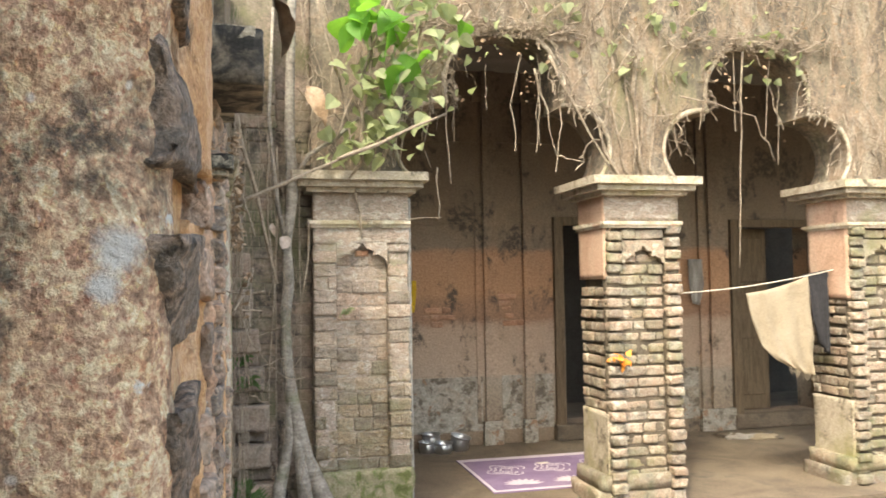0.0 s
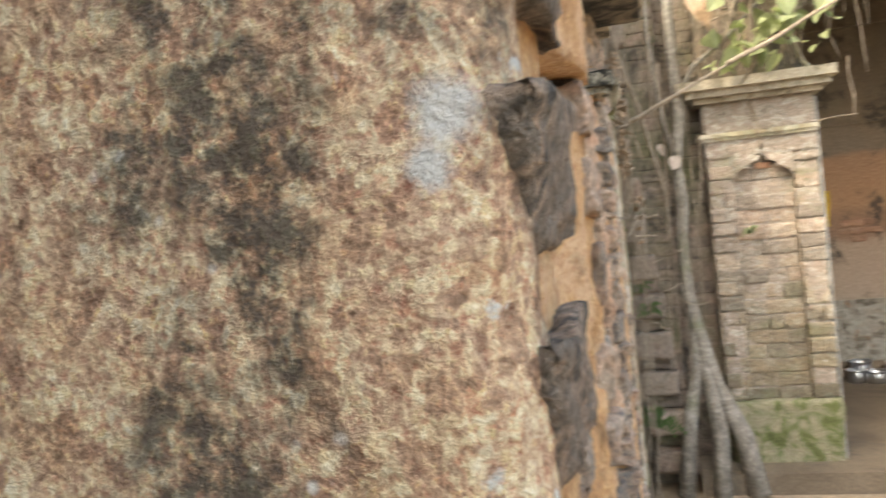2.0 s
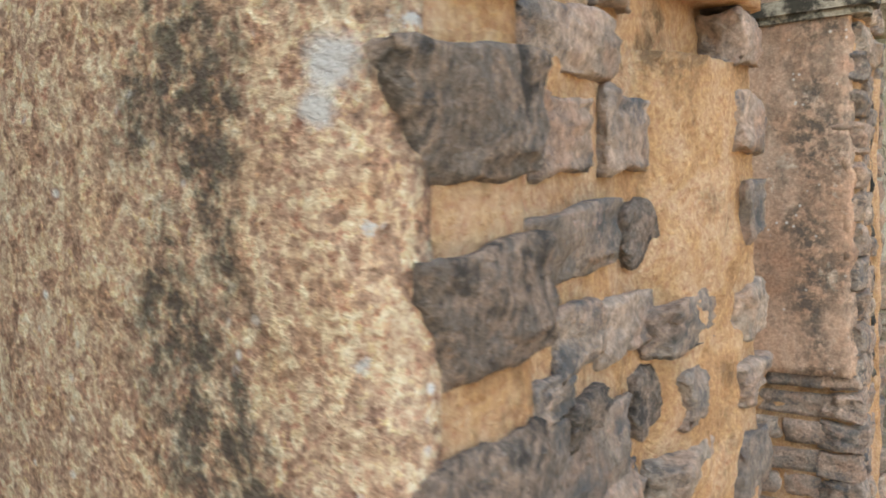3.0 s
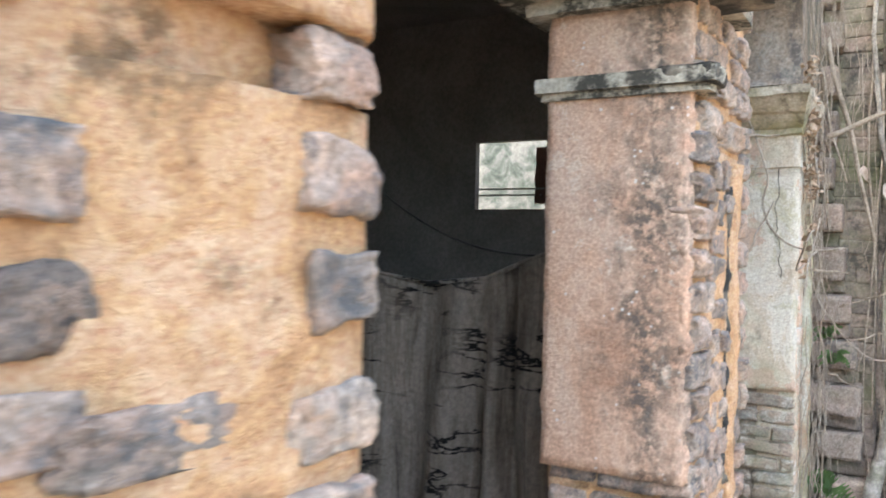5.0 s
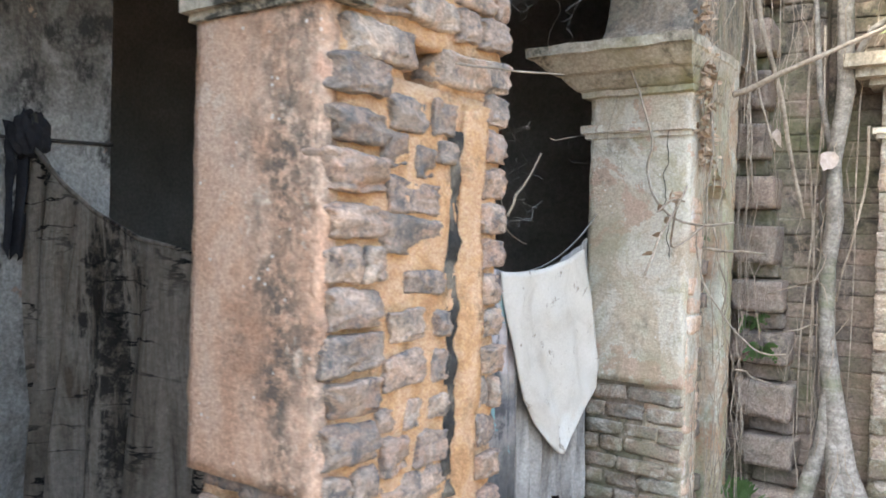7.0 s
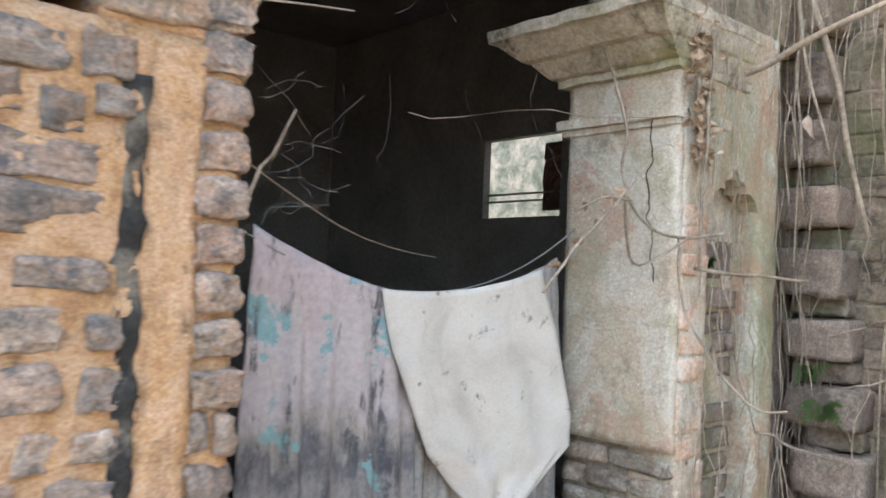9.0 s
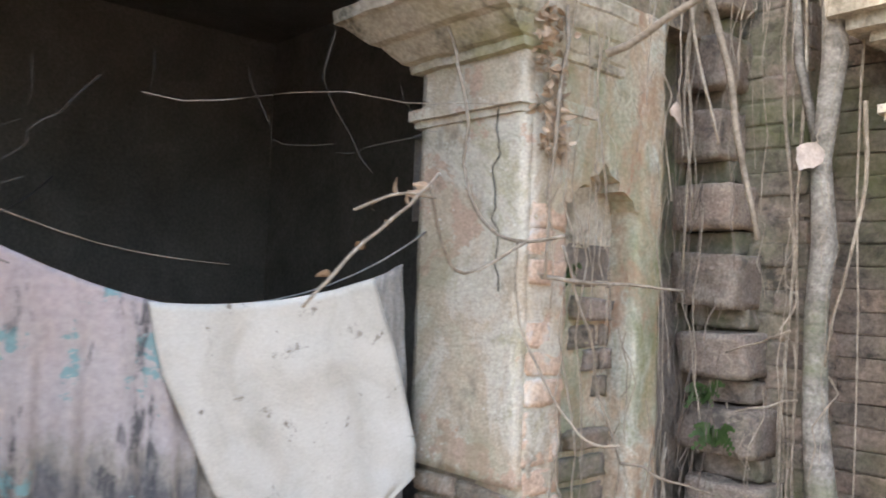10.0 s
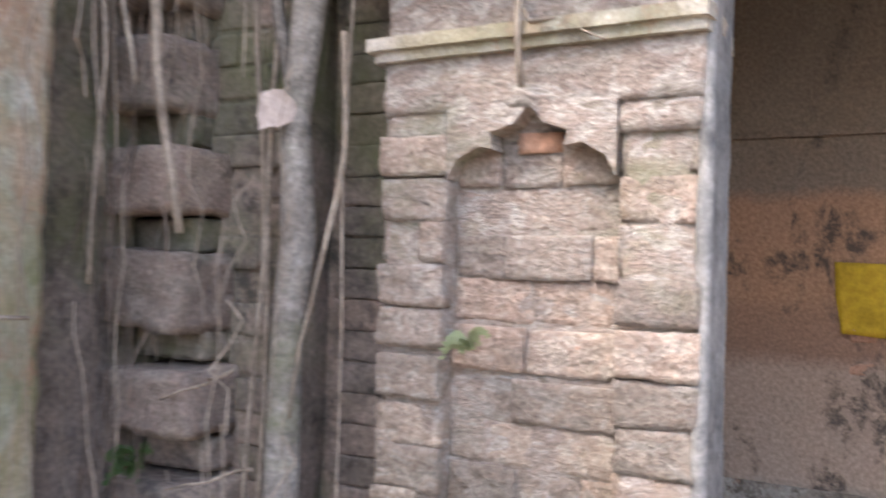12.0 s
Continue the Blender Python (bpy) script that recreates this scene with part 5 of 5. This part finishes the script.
# hanging roots and creepers, one by one
ROOTS = [((0.03, 4.5, 2.55), (0.255, 4.5, 1.55), 0.013), ((-0.07, 4.5, 2.6), (0.13, 4.5, 1.83), 0.008), ((-0.04, 4.5, 2.6), (0.05, 4.5, 1.62), 0.005),
         ((0.03, 4.52, 2.3), (0.02, 4.5, 1.45), 0.006), 
         ((0.27, 4.74, 2.4), (0.25, 4.74, 0.6), 0.006), ((0.44, 4.8, 2.4), (0.40, 4.8, 0.7), 0.004), ((0.22, 4.75, 2.6), (0.21, 4.75, 0.4), 0.006), 
         ((0.03, 3.9, 2.15), (0.06, 3.83, 1.42), 0.006), ((0.06, 3.83, 1.42), (0.16, 4.28, 1.40), 0.006), ((0.05, 3.88, 1.5), (0.1, 4.1, 0.95), 0.004),
         ((0.1, 4.1, 0.95), (0.22, 4.35, 0.86), 0.004), 
         ((0.08, 4.0, 2.0), (0.6, 4.2, 2.25), 0.011), ((0.6, 4.2, 2.25), (1.3, 4.5, 2.6), 0.012), 
         ((0.3, 4.6, 1.3), (0.1, 4.62, 1.22), 0.004), ((0.3, 4.66, 1.1), (0.14, 4.6, 1.05), 0.004),
         ((0.45, 4.7, 1.95), (0.36, 4.7, 1.2), 0.006), 
         ((0.75, 4.76, 2.25), (0.80, 4.765, 1.83), 0.010), ((0.8, 4.765, 1.97), (0.95, 4.765, 1.9), 0.003), ((1.1, 4.76, 1.95), (1.32, 4.75, 1.97), 0.005),
         ((1.3, 4.75, 2.3), (1.3, 4.75, 1.95), 0.006), ((3.62, 4.8, 3.2), (3.58, 4.86, 1.62), 0.007), ((3.1, 4.8, 2.85), (3.7, 4.78, 2.72), 0.006), ((3.7, 4.78, 2.72), (3.86, 4.8, 2.4), 0.005),
         ((2.0, 4.8, 3.0), (2.15, 4.8, 2.40), 0.006), ((2.15, 4.8, 2.40), (2.36, 4.8, 2.36), 0.005), ((2.1, 4.8, 3.1), (2.55, 4.79, 2.3), 0.011), ((2.75, 4.8, 3.1), (2.78, 4.8, 2.3), 0.016),
         ((1.35, 4.8, 2.95), (1.4, 4.8, 2.2), 0.006), ((1.1, 4.8, 2.8), (1.05, 4.78, 2.3), 0.008)]
ROOTS += [((2.62 + 0.06 * i, 4.80, 2.27), (2.42 + 0.13 * i, 4.82, 2.75 + 0.12 * (i % 3)), 0.012 - 0.002 * (i % 3)) for i in range(5)]   # roots fanned out above the capital
for k, (a, b, r) in enumerate(ROOTS):
    bm = bmesh.new()
    n = 10
    tube(bm, wander(a, b, n, 0.05, 40 + k), [r * (1.1 - 0.5 * i / n) for i in range(n + 1)], 6)
    tagged(link("hanging_root", bm, M_ROOT, None, "", True), "pale dry aerial root hanging on the masonry", "root", "hanging roots")

def bend(pts, k, t):
    """A point on the smooth curve through pts, t of the way from the k-th to the next."""
    p = [Vector(pts[min(max(k + d, 0), len(pts) - 1)]) for d in (-1, 0, 1, 2)]
    return 0.5 * (2 * p[1] + (p[2] - p[0]) * t + (2 * p[0] - 5 * p[1] + 4 * p[2] - p[3]) * t * t + (3 * p[1] - p[0] - 3 * p[2] + p[3]) * t ** 3)


loop = thing("loose_creeper", "pale creeper looping down from the capital with shrivelled leaves", "creeper")
for k, (pts, r) in enumerate(((((-0.24, 3.70, 2.17), (-0.237, 3.72, 2.141), (-0.173, 3.72, 1.988), (-0.116, 3.72, 1.805), (-0.134, 3.73, 1.694), (-0.097, 3.74, 1.587), (-0.021, 3.74, 1.52), (0.082, 3.74, 1.50), (0.176, 3.76, 1.513)), 0.0045),
                              (((0.049, 3.74, 1.50), (0.072, 3.72, 1.346), (0.141, 3.72, 1.216), (0.235, 3.72, 1.11), (0.306, 3.72, 1.074), (0.366, 3.72, 1.081)), 0.003),
                              (((0.08, 3.74, 1.50), (0.02, 3.60, 1.42), (0.05, 3.50, 1.49), (0.09, 3.43, 1.60)), 0.004),
                              (((0.115, 3.43, 1.62), (0.11, 3.36, 1.55), (0.10, 3.26, 1.47), (0.10, 3.13, 1.345)), 0.0035),
                              (((0.11, 3.43, 1.57), (0.10, 3.34, 1.57), (0.09, 3.24, 1.53)), 0.003))):
    bm = bmesh.new()
    fine = []
    for k0, (a, c) in enumerate(zip(pts, pts[1:])):
        fine += [bend(pts, k0, i / 4) + Vector((noise.noise(Vector((i * 3.1 + k, a[1] * 30, 1))), noise.noise(Vector((i * 2.3, a[2] * 30, k))), 0)) * 0.006 for i in range(4)]
    tube(bm, fine + [Vector(pts[-1])], r, 6)
    stem = part("stem", bm, M_ROOT, loop, "", True)
    if k > 2:
        for i in range(2, len(fine), 2):
            lf = leaf_bm(0.03, 0.022, 0.6, 4)
            bmesh.ops.transform(lf, matrix=Matrix.Translation(fine[i]) @ Euler((i * 1.3, i * 0.7, i * 2.1)).to_matrix().to_4x4(), verts=lf.verts)
            part("leaf", lf, M_DRYLEAF, stem)

# fine dry creeper that nobody could count
rr = random.Random(8)
bm = bmesh.new()
for k in range(850):
    x = rr.uniform(0.4, 6.6)
    z = rr.uniform(2.5, 4.3)
    ln = rr.uniform(0.15, 0.9)
    y = 4.815
    lim = 3.2 if min(abs(x - c) for c in (1.8, 3.76, 5.75)) < 0.62 else 2.3
    z = max(z, lim + 0.1)
    tube(bm, wander((x, y, z), (x + rr.uniform(-0.2, 0.2), y - rr.uniform(0, 0.04), max(lim, z - ln)), 8, 0.22, k + 200), rr.choice((0.0015, 0.002, 0.003, 0.005)), 4)
for k in range(16):                                                # loose strands off the arch edges
    x = rr.choice((rr.uniform(1.3, 2.3), rr.uniform(3.3, 4.2)))
    z = rr.uniform(2.9, 3.3)
    tube(bm, wander((x, 4.82, z), (x + rr.uniform(-0.15, 0.15), 4.8, z - rr.uniform(0.2, 0.75)), 6, 0.08, k + 600), rr.choice((0.002, 0.003, 0.004)), 4)
for mid_x, half_x in ((1.80, 0.69), (3.76, 0.70), (5.745, 0.705)):      # fringe draped over the lobes of each arch
    edge = arch_profile(half_x, 2.255)
    for k in range(95):
        u, z = edge[rr.randrange(8, len(edge))]
        x = mid_x + u * rr.choice((-1, 1)) + rr.uniform(-0.03, 0.03)
        ln = rr.uniform(0.04, 0.16) if rr.random() < 0.9 else rr.uniform(0.2, 0.4)
        tube(bm, wander((x, 4.815, z + 0.08), (x + rr.uniform(-0.1, 0.1), 4.80 + rr.uniform(-0.03, 0.01), z + 0.08 - ln), 6, 0.10, k + 900 + mid_x), rr.choice((0.002, 0.003, 0.0045)), 4)
tagged(link("dry_creeper", bm, M_ROOT), "tangle of fine dry creeper on the arcade wall", "creeper", kind="stuff")
bm = bmesh.new()
for k in range(130):
    x, y = rr.choice(((rr.uniform(0.02, 0.07), rr.uniform(3.84, 4.45)), (rr.uniform(-0.1, 0.45), rr.uniform(4.52, 4.7))))
    z = rr.uniform(0.5, 3.2)
    tube(bm, wander((x, y, z), (x + rr.uniform(-0.06, 0.06), y + rr.uniform(-0.06, 0.06), z - rr.uniform(0.2, 0.8)), 6, 0.06, k + 300), rr.choice((0.0012, 0.0018, 0.0025)), 4)
tagged(link("dry_creeper", bm, M_ROOT), "thin dry creeper stems over the corner", "creeper", kind="stuff")
bm = bmesh.new()
for k in range(75):                                               # brown dead strands hanging over the toothed courses
    x, z = rr.uniform(-0.2, 0.06) + (0.1 if k % 3 == 0 else 0), rr.choice((1.42, 1.18, 0.95, 2.1, 1.7)) + rr.uniform(-0.1, 0.08)
    tube(bm, wander((x, 4.60, z), (x + rr.uniform(-0.03, 0.03), 4.58 + rr.uniform(-0.03, 0.02), z - rr.uniform(0.12, 0.42)), 6, 0.03, k + 800), rr.choice((0.001, 0.0015, 0.0022)), 4)
tagged(link("dead_strands", bm, M_BROWNSTEM), "brown dead creeper strands hanging over the toothed bricks", "creeper", kind="stuff")


def scatter_leaves(name, label, material, spots, seed, size, category):
    r = random.Random(seed)
    bm = bmesh.new()
    for x, y, z in spots:
        src = leaf_bm(r.uniform(*size), r.uniform(*size) * 0.55, r.uniform(0.1, 0.6), 4)
        m = Matrix.Translation((x, y, z)) @ Euler([r.uniform(0, math.tau) for _ in range(3)]).to_matrix().to_4x4()
        bmesh.ops.transform(src, matrix=m, verts=src.verts)
        tmp = bpy.data.meshes.new("tmp")
        src.to_mesh(tmp)
        src.free()
        bm.from_mesh(tmp)
        bpy.data.meshes.remove(tmp)
    return tagged(link(name, bm, material), label, category, kind="stuff")


rr = random.Random(9)
scatter_leaves("dry_leaf_litter", "dry shrivelled leaves caught on the pillar corner", M_DRYLEAF,
               [(0.03 + rr.gauss(0, 0.015), 3.84 + rr.gauss(0, 0.03) + 0.1 * (2.1 - z), z) for z in [rr.uniform(1.72, 2.3) for _ in range(230)]], 31, (0.015, 0.045), "leaf litter")
scatter_leaves("dry_leaf_litter", "dry leaves caught in the creeper on the arch", M_DRYLEAF,
               [(1.5 + rr.gauss(0, 0.12), 4.8, 3.25 - abs(rr.gauss(0, 0.16))) for _ in range(40)] + [(1.95 + rr.gauss(0, 0.05), 4.8, rr.uniform(2.75, 3.2)) for _ in range(15)] + [(rr.uniform(1.2, 4.6), 4.8, 3.3 + rr.gauss(0, 0.25)) for _ in range(200)], 32, (0.015, 0.045), "leaf litter")


# green climber over the corner pilaster
def climber(label, stems, leaves, material, seed, size):
    t = thing("climber", label, "climbing plant")
    r = random.Random(seed)
    for k, (a, b, rad) in enumerate(stems):
        bm = bmesh.new()
        tube(bm, wander(a, b, 8, 0.08, seed + k), rad, 6)
        stem = part("stem", bm, M_ROOT, t, "", True)
    shapes = []
    for k in range(5):
        bm = leaf_bm(1.0, 0.75 + 0.1 * k, 0.15 + 0.1 * k)
        me = bpy.data.meshes.new("leaf")
        bm.to_mesh(me)
        bm.free()
        me.materials.append(material)
        shapes.append(me)
    for x, y, z in leaves:
        o = new("leaf", r.choice(shapes))
        o.parent = stem
        s = r.uniform(*size)
        o.location, o.scale = (x, y, z), (s, s, s)
        o.rotation_euler = (radians(r.uniform(-60, 10)), radians(r.uniform(-40, 40)), r.uniform(0, math.tau))
    return t


rr = random.Random(10)
climber("bright green broad-leaved climber above the pilaster", [((0.78, 4.6, 2.3), (0.85, 4.55, 3.6), 0.012), ((0.85, 4.55, 2.5), (1.35, 4.5, 3.1), 0.01), ((0.6, 4.6, 2.4), (0.95, 4.5, 3.3), 0.008)],
        [(0.85 + rr.gauss(0, 0.22), 4.45 + rr.uniform(-0.1, 0.1), 3.22 + rr.gauss(0, 0.14)) for _ in range(16)] + [(1.1, 4.4, 2.9), (1.2, 4.4, 2.95), (1.02, 4.4, 2.86)], M_LEAF, 51, (0.10, 0.22))
climber("pale dusty small-leaved climber above the pilaster", [((0.9, 4.6, 2.25), (1.2, 4.55, 3.2), 0.008), ((0.7, 4.66, 2.2), (1.5, 4.6, 3.3), 0.009), ((0.75, 4.6, 2.3), (0.5, 4.5, 3.3), 0.007)],
        [(0.95 + 0.35 * (z - 2.7) + rr.gauss(0, 0.16), 4.55 + rr.uniform(-0.12, 0.1), z) for z in [rr.uniform(2.3, 3.4) for _ in range(230)]], M_PALELEAF, 52, (0.045, 0.12))
climber("small green weeds on the arcade wall", [((2.6, 4.8, 3.0), (2.9, 4.8, 3.4), 0.006)],
        [(rr.uniform(1.6, 4.2), 4.79, rr.uniform(3.0, 3.6)) for _ in range(70)], M_PALELEAF, 53, (0.04, 0.09))


def fern(label, at, n, length, seed, material=M_FERN):
    t = thing("fern", label, "fern", "ferns")
    r = random.Random(seed)
    for k in range(n):
        a = r.uniform(-1.2, 1.2)
        tip = Vector(at) + Vector((math.sin(a) * length, -0.6 * length * r.uniform(0.4, 1), r.uniform(-0.4, 0.6) * length))
        bm = bmesh.new()
        pts = wander(at, tip, 7, 0.01, seed + k, -0.02)
        tube(bm, pts, 0.0015, 4)
        for i, p in enumerate(pts[1:]):
            d = (tip - Vector(at)).normalized()
            side = d.cross(Vector((0, -1, 0.4))).normalized()
            w = length * 0.28 * (1 - i / 8)
            for s in (-1, 1):
                e = p + side * s * w + d * w * 0.3
                q = bm.faces.new([bm.verts.new(v) for v in (p - d * 0.006, e - d * 0.002, e + d * 0.004, p + d * 0.010)])
        part("frond", bm, material, t)
    return t


fern("small green fern on the toothed corner brickwork", (0.03, 4.62, 1.07), 8, 0.09, 61)
fern("small green fern on the toothed corner brickwork", (0.08, 4.61, 0.95), 10, 0.08, 62)
fern("small green fern in the pillar niche", (-0.055, 4.07, 1.415), 9, 0.07, 63)
fern("small dusty fern on the pilaster", (0.7, 4.79, 1.35), 7, 0.05, 64, M_PALELEAF)
fern("small green fern at the foot of the corner", (0.1, 4.45, 0.35), 10, 0.18, 65)


def dry_leaf(label, at, turn, length, thread, material=M_DRYLEAF, wide=0.5):
    t = thing("dead_leaf", label, "leaf", "dead leaves")
    bm = leaf_bm(length, length * wide, 0.35, 8)
    for v in bm.verts:                                  # curled and torn edges
        v.co += noise.noise_vector(v.co * 45) * length * 0.09
    bmesh.ops.transform(bm, matrix=Matrix.Translation(at) @ Euler([radians(a) for a in turn]).to_matrix().to_4x4(), verts=bm.verts)
    part("blade", bm, material, t, "", True)
    if thread:
        bm = bmesh.new()
        tube(bm, wander(at, thread, 6, 0.02, 3), 0.002, 4)
        part("stalk", bm, M_ROOT, t)
    return t


dry_leaf("curled brown dead leaf hanging on a creeper", (0.165, 1.5, 2.19), (-40, 30, -50), 0.14, (-0.012, 1.8, 2.75))
dry_leaf("pale dead leaf caught against the trunk", (0.33, 4.68, 1.84), (-75, 25, 25), 0.085, (0.335, 4.71, 1.9), M_PALEDRY, 0.95)
dry_leaf("pale dead leaf hanging from a thin root", (0.22, 4.13, 1.88), (-80, 10, 160), 0.07, (0.2, 4.2, 2.4), M_PALEDRY)
dry_leaf("brown dead leaf caught over the pillar", (0.45, 4.55, 2.75), (-60, 20, 200), 0.25, (0.4, 4.6, 3.4))


# ---- north veranda: mat, pots, washing ----
mat_thing = thing("floor_mat", "purple printed sleeping mat with lilac border and flowers", "mat")
part("base", boxed(1.82, 3.2, 5.33, 6.45, 0.0, 0.010, bevel=0.003), M_PURPLE, mat_thing)
for dims in ((1.82, 3.2, 6.36, 6.44), (1.82, 3.2, 5.34, 5.38), (1.825, 1.85, 5.38, 6.36)):
    part("border", boxed(*dims, 0.0105, 0.013), M_LILAC, mat_thing)
for cx in (2.12, 2.52, 2.92):
    bm = bmesh.new()
    for ring in (0.05, 0.10, 0.15):
        pts = [(cx + ring * math.cos(a) * (1 + 0.25 * math.sin(4 * a)), 5.98 + ring * math.sin(a) * (1 + 0.25 * math.sin(4 * a)), 0.0125) for a in [k * math.tau / 24 for k in range(22)]]
        tube(bm, pts, 0.008, 4)
    for v in bm.verts:
        v.co.z = 0.0125 + (v.co.z - 0.0125) * 0.2
    part("motif", bm, M_LILAC, mat_thing)
    bm = bmesh.new()
    for k in range(9):
        a = math.pi * (k + 0.5) / 9
        l = leaf_bm(0.17, 0.05, 0.0, 4)
        bmesh.ops.transform(l, matrix=Matrix.Translation((cx, 5.5, 0.0125)) @ pose(0, 0, 0, 0, 0, math.degrees(a) - 90), verts=l.verts)
        tmp = bpy.data.meshes.new("tmp")
        l.to_mesh(tmp)
        l.free()
        bm.from_mesh(tmp)
        bpy.data.meshes.remove(tmp)
    for i, v in enumerate(bm.verts):
        v.co.z = 0.0115 + 0.0004 * (i // 15)
    part("flower", bm, M_LILAC, mat_thing)
tagged(link("paper_slip", boxed(2.44, 2.54, 6.1, 6.14, 0.0135, 0.02, bevel=0.002), M_WHITECLOTH), "small white folded slip lying on the mat", "paper")


def pot(at, r, h, tilt=(0, 0, 0)):
    p = thing("cooking_pot", "small dented aluminium cooking pot on the floor", "pot", "pots by the wall", at=at)
    p.rotation_euler = [radians(a) for a in tilt]
    bm = bmesh.new()
    prof = [(0.0, 0.0), (0.82, 0.0), (0.95, 0.12), (1.0, 0.5), (0.93, 0.82), (0.90, 0.9), (1.06, 1.0), (1.04, 1.02), (0.87, 0.9), (0.9, 0.5), (0.8, 0.1), (0.0, 0.06)]
    rings = [[bm.verts.new((r * u * math.cos(k * math.tau / 20), r * u * math.sin(k * math.tau / 20), h * z)) for k in range(20)] if u else [bm.verts.new((0, 0, h * z))] for u, z in prof]
    for a, b in zip(rings, rings[1:]):
        for k in range(20):
            q = [a[k % len(a)], a[(k + 1) % len(a)], b[(k + 1) % len(b)], b[k % len(b)]]
            bm.faces.new(list(dict.fromkeys(q)))
    body = part("body", bm, M_ALU, p, "", True)
    bm = bmesh.new()
    tube(bm, [(r * 1.05 * math.cos(k * math.tau / 20), r * 1.05 * math.sin(k * math.tau / 20), h) for k in range(21)], 0.005, 5)
    part("rim", bm, M_ALU, body, "", True)


pot((1.66, 6.88, 0.0), 0.075, 0.10)
pot((1.80, 6.84, 0.0), 0.085, 0.09)
pot((1.96, 6.93, 0.0), 0.09, 0.13, (8, 12, 0))
pot((1.72, 6.98, 0.0), 0.085, 0.15)
bm = bmesh.new()
tube(bm, wander((3.06, 4.95, 1.437), (4.47, 4.96, 1.60), 16, 0.004, 70, 0.03), 0.005, 5)
tagged(link("washing_line", bm, M_ROPE), "pale cord tied between two pillars", "line")
AY = Vector((0, 1, 0))
ob = link("beige_cloth", drape([(3.685, 4.95, 1.43), (3.72, 4.95, 1.25), (3.80, 4.95, 1.04), (3.93, 4.95, 0.93), (4.03, 4.95, 0.88)], [(4.22, 4.95, 1.555), (4.23, 4.95, 1.3), (4.25, 4.95, 1.1), (4.25, 4.95, 0.9), (4.25, 4.95, 0.80)], 26, 26, 0.012, 3, 71, top_sag=0.02, across=AY), M_BEIGECLOTH, None, "", True)
tagged(ob, "coarse beige cloth with a frayed hem hung on the line", "cloth")
bm = bmesh.new()
rr = random.Random(72)
for k in range(40):
    u = rr.random()
    a = Vector((4.03, 4.95, 0.88)).lerp(Vector((4.25, 4.95, 0.80)), u)
    tube(bm, wander(a, a + Vector((rr.uniform(-0.02, 0.03), 0, -rr.uniform(0.02, 0.07))), 3, 0.01, k), 0.0015, 3)
tagged(link("cloth_fringe", bm, M_BEIGECLOTH), "loose beige threads of the frayed hem", "fringe", kind="stuff")
ob = link("dark_cloth", drape([(4.2, 4.99, 1.56), (4.26, 4.99, 1.4), (4.32, 4.98, 1.05)], [(4.42, 4.98, 1.6), (4.42, 4.98, 1.4), (4.40, 4.98, 0.95)], 12, 16, 0.02, 3, 73, across=AY), M_BLACKCLOTH, None, "", True)
tagged(ob, "dark bunched cloth hung beside the pillar", "cloth")
flower = thing("marigold_garland", "orange and yellow faded garland tucked in the bricks", "garland")
rr = random.Random(74)
for k in range(9):
    bm = leaf_bm(rr.uniform(0.05, 0.09), rr.uniform(0.03, 0.05), 0.5, 5)
    bmesh.ops.transform(bm, matrix=Matrix.Translation((2.575 + rr.gauss(0, 0.025), 4.735, 0.985 + rr.gauss(0, 0.03))) @ Euler([rr.uniform(0, 6) for _ in range(3)]).to_matrix().to_4x4(), verts=bm.verts)
    part("petal", bm, M_ORANGE, flower, "", True)
ob = link("yellow_cloth", drape([(1.245, 7.085, 1.58), (1.25, 7.085, 1.45), (1.275, 7.085, 1.29)], [(1.62, 7.085, 1.57), (1.62, 7.085, 1.45), (1.6, 7.085, 1.27)], 14, 12, 0.01, 2, 75, across=AY), M_YELLOW, None, "", True)
tagged(ob, "mustard yellow cloth hung on the veranda wall", "cloth")
ob = link("grey_rag", drape([(4.44, 7.045, 1.75), (4.45, 7.045, 1.5), (4.48, 7.045, 1.3)], [(4.6, 7.045, 1.75), (4.62, 7.045, 1.5), (4.56, 7.045, 1.28)], 8, 10, 0.012, 2, 76, across=AY), M_GREYCLOTH, None, "", True)
tagged(ob, "grey rag hung on the veranda wall", "cloth")
rr = random.Random(78)
for k in range(7):
    bm = bmesh.new()
    bmesh.ops.create_icosphere(bm, subdivisions=3, radius=1)
    sx, sy, sz = rr.uniform(0.08, 0.16), rr.uniform(0.06, 0.12), rr.uniform(0.015, 0.035)
    for v in bm.verts:
        q = 1 + 0.45 * noise.noise(v.co * 2 + Vector((k * 9, 0, 0)))
        v.co = Vector((v.co.x * sx * q, v.co.y * sy * q, max(-0.01, v.co.z * sz * q)))
    ob = link("crumpled_rag", bm, rr.choice((M_GREYCLOTH, M_BEIGECLOTH, M_GREYMORTAR)), None, "", True)
    ob.location = (4.62 + rr.random() * 0.42, 6.5 + rr.random() * 0.3, 0.01)
    tagged(ob, "crumpled dusty rag on the cement floor", "rag", "rags on the floor")
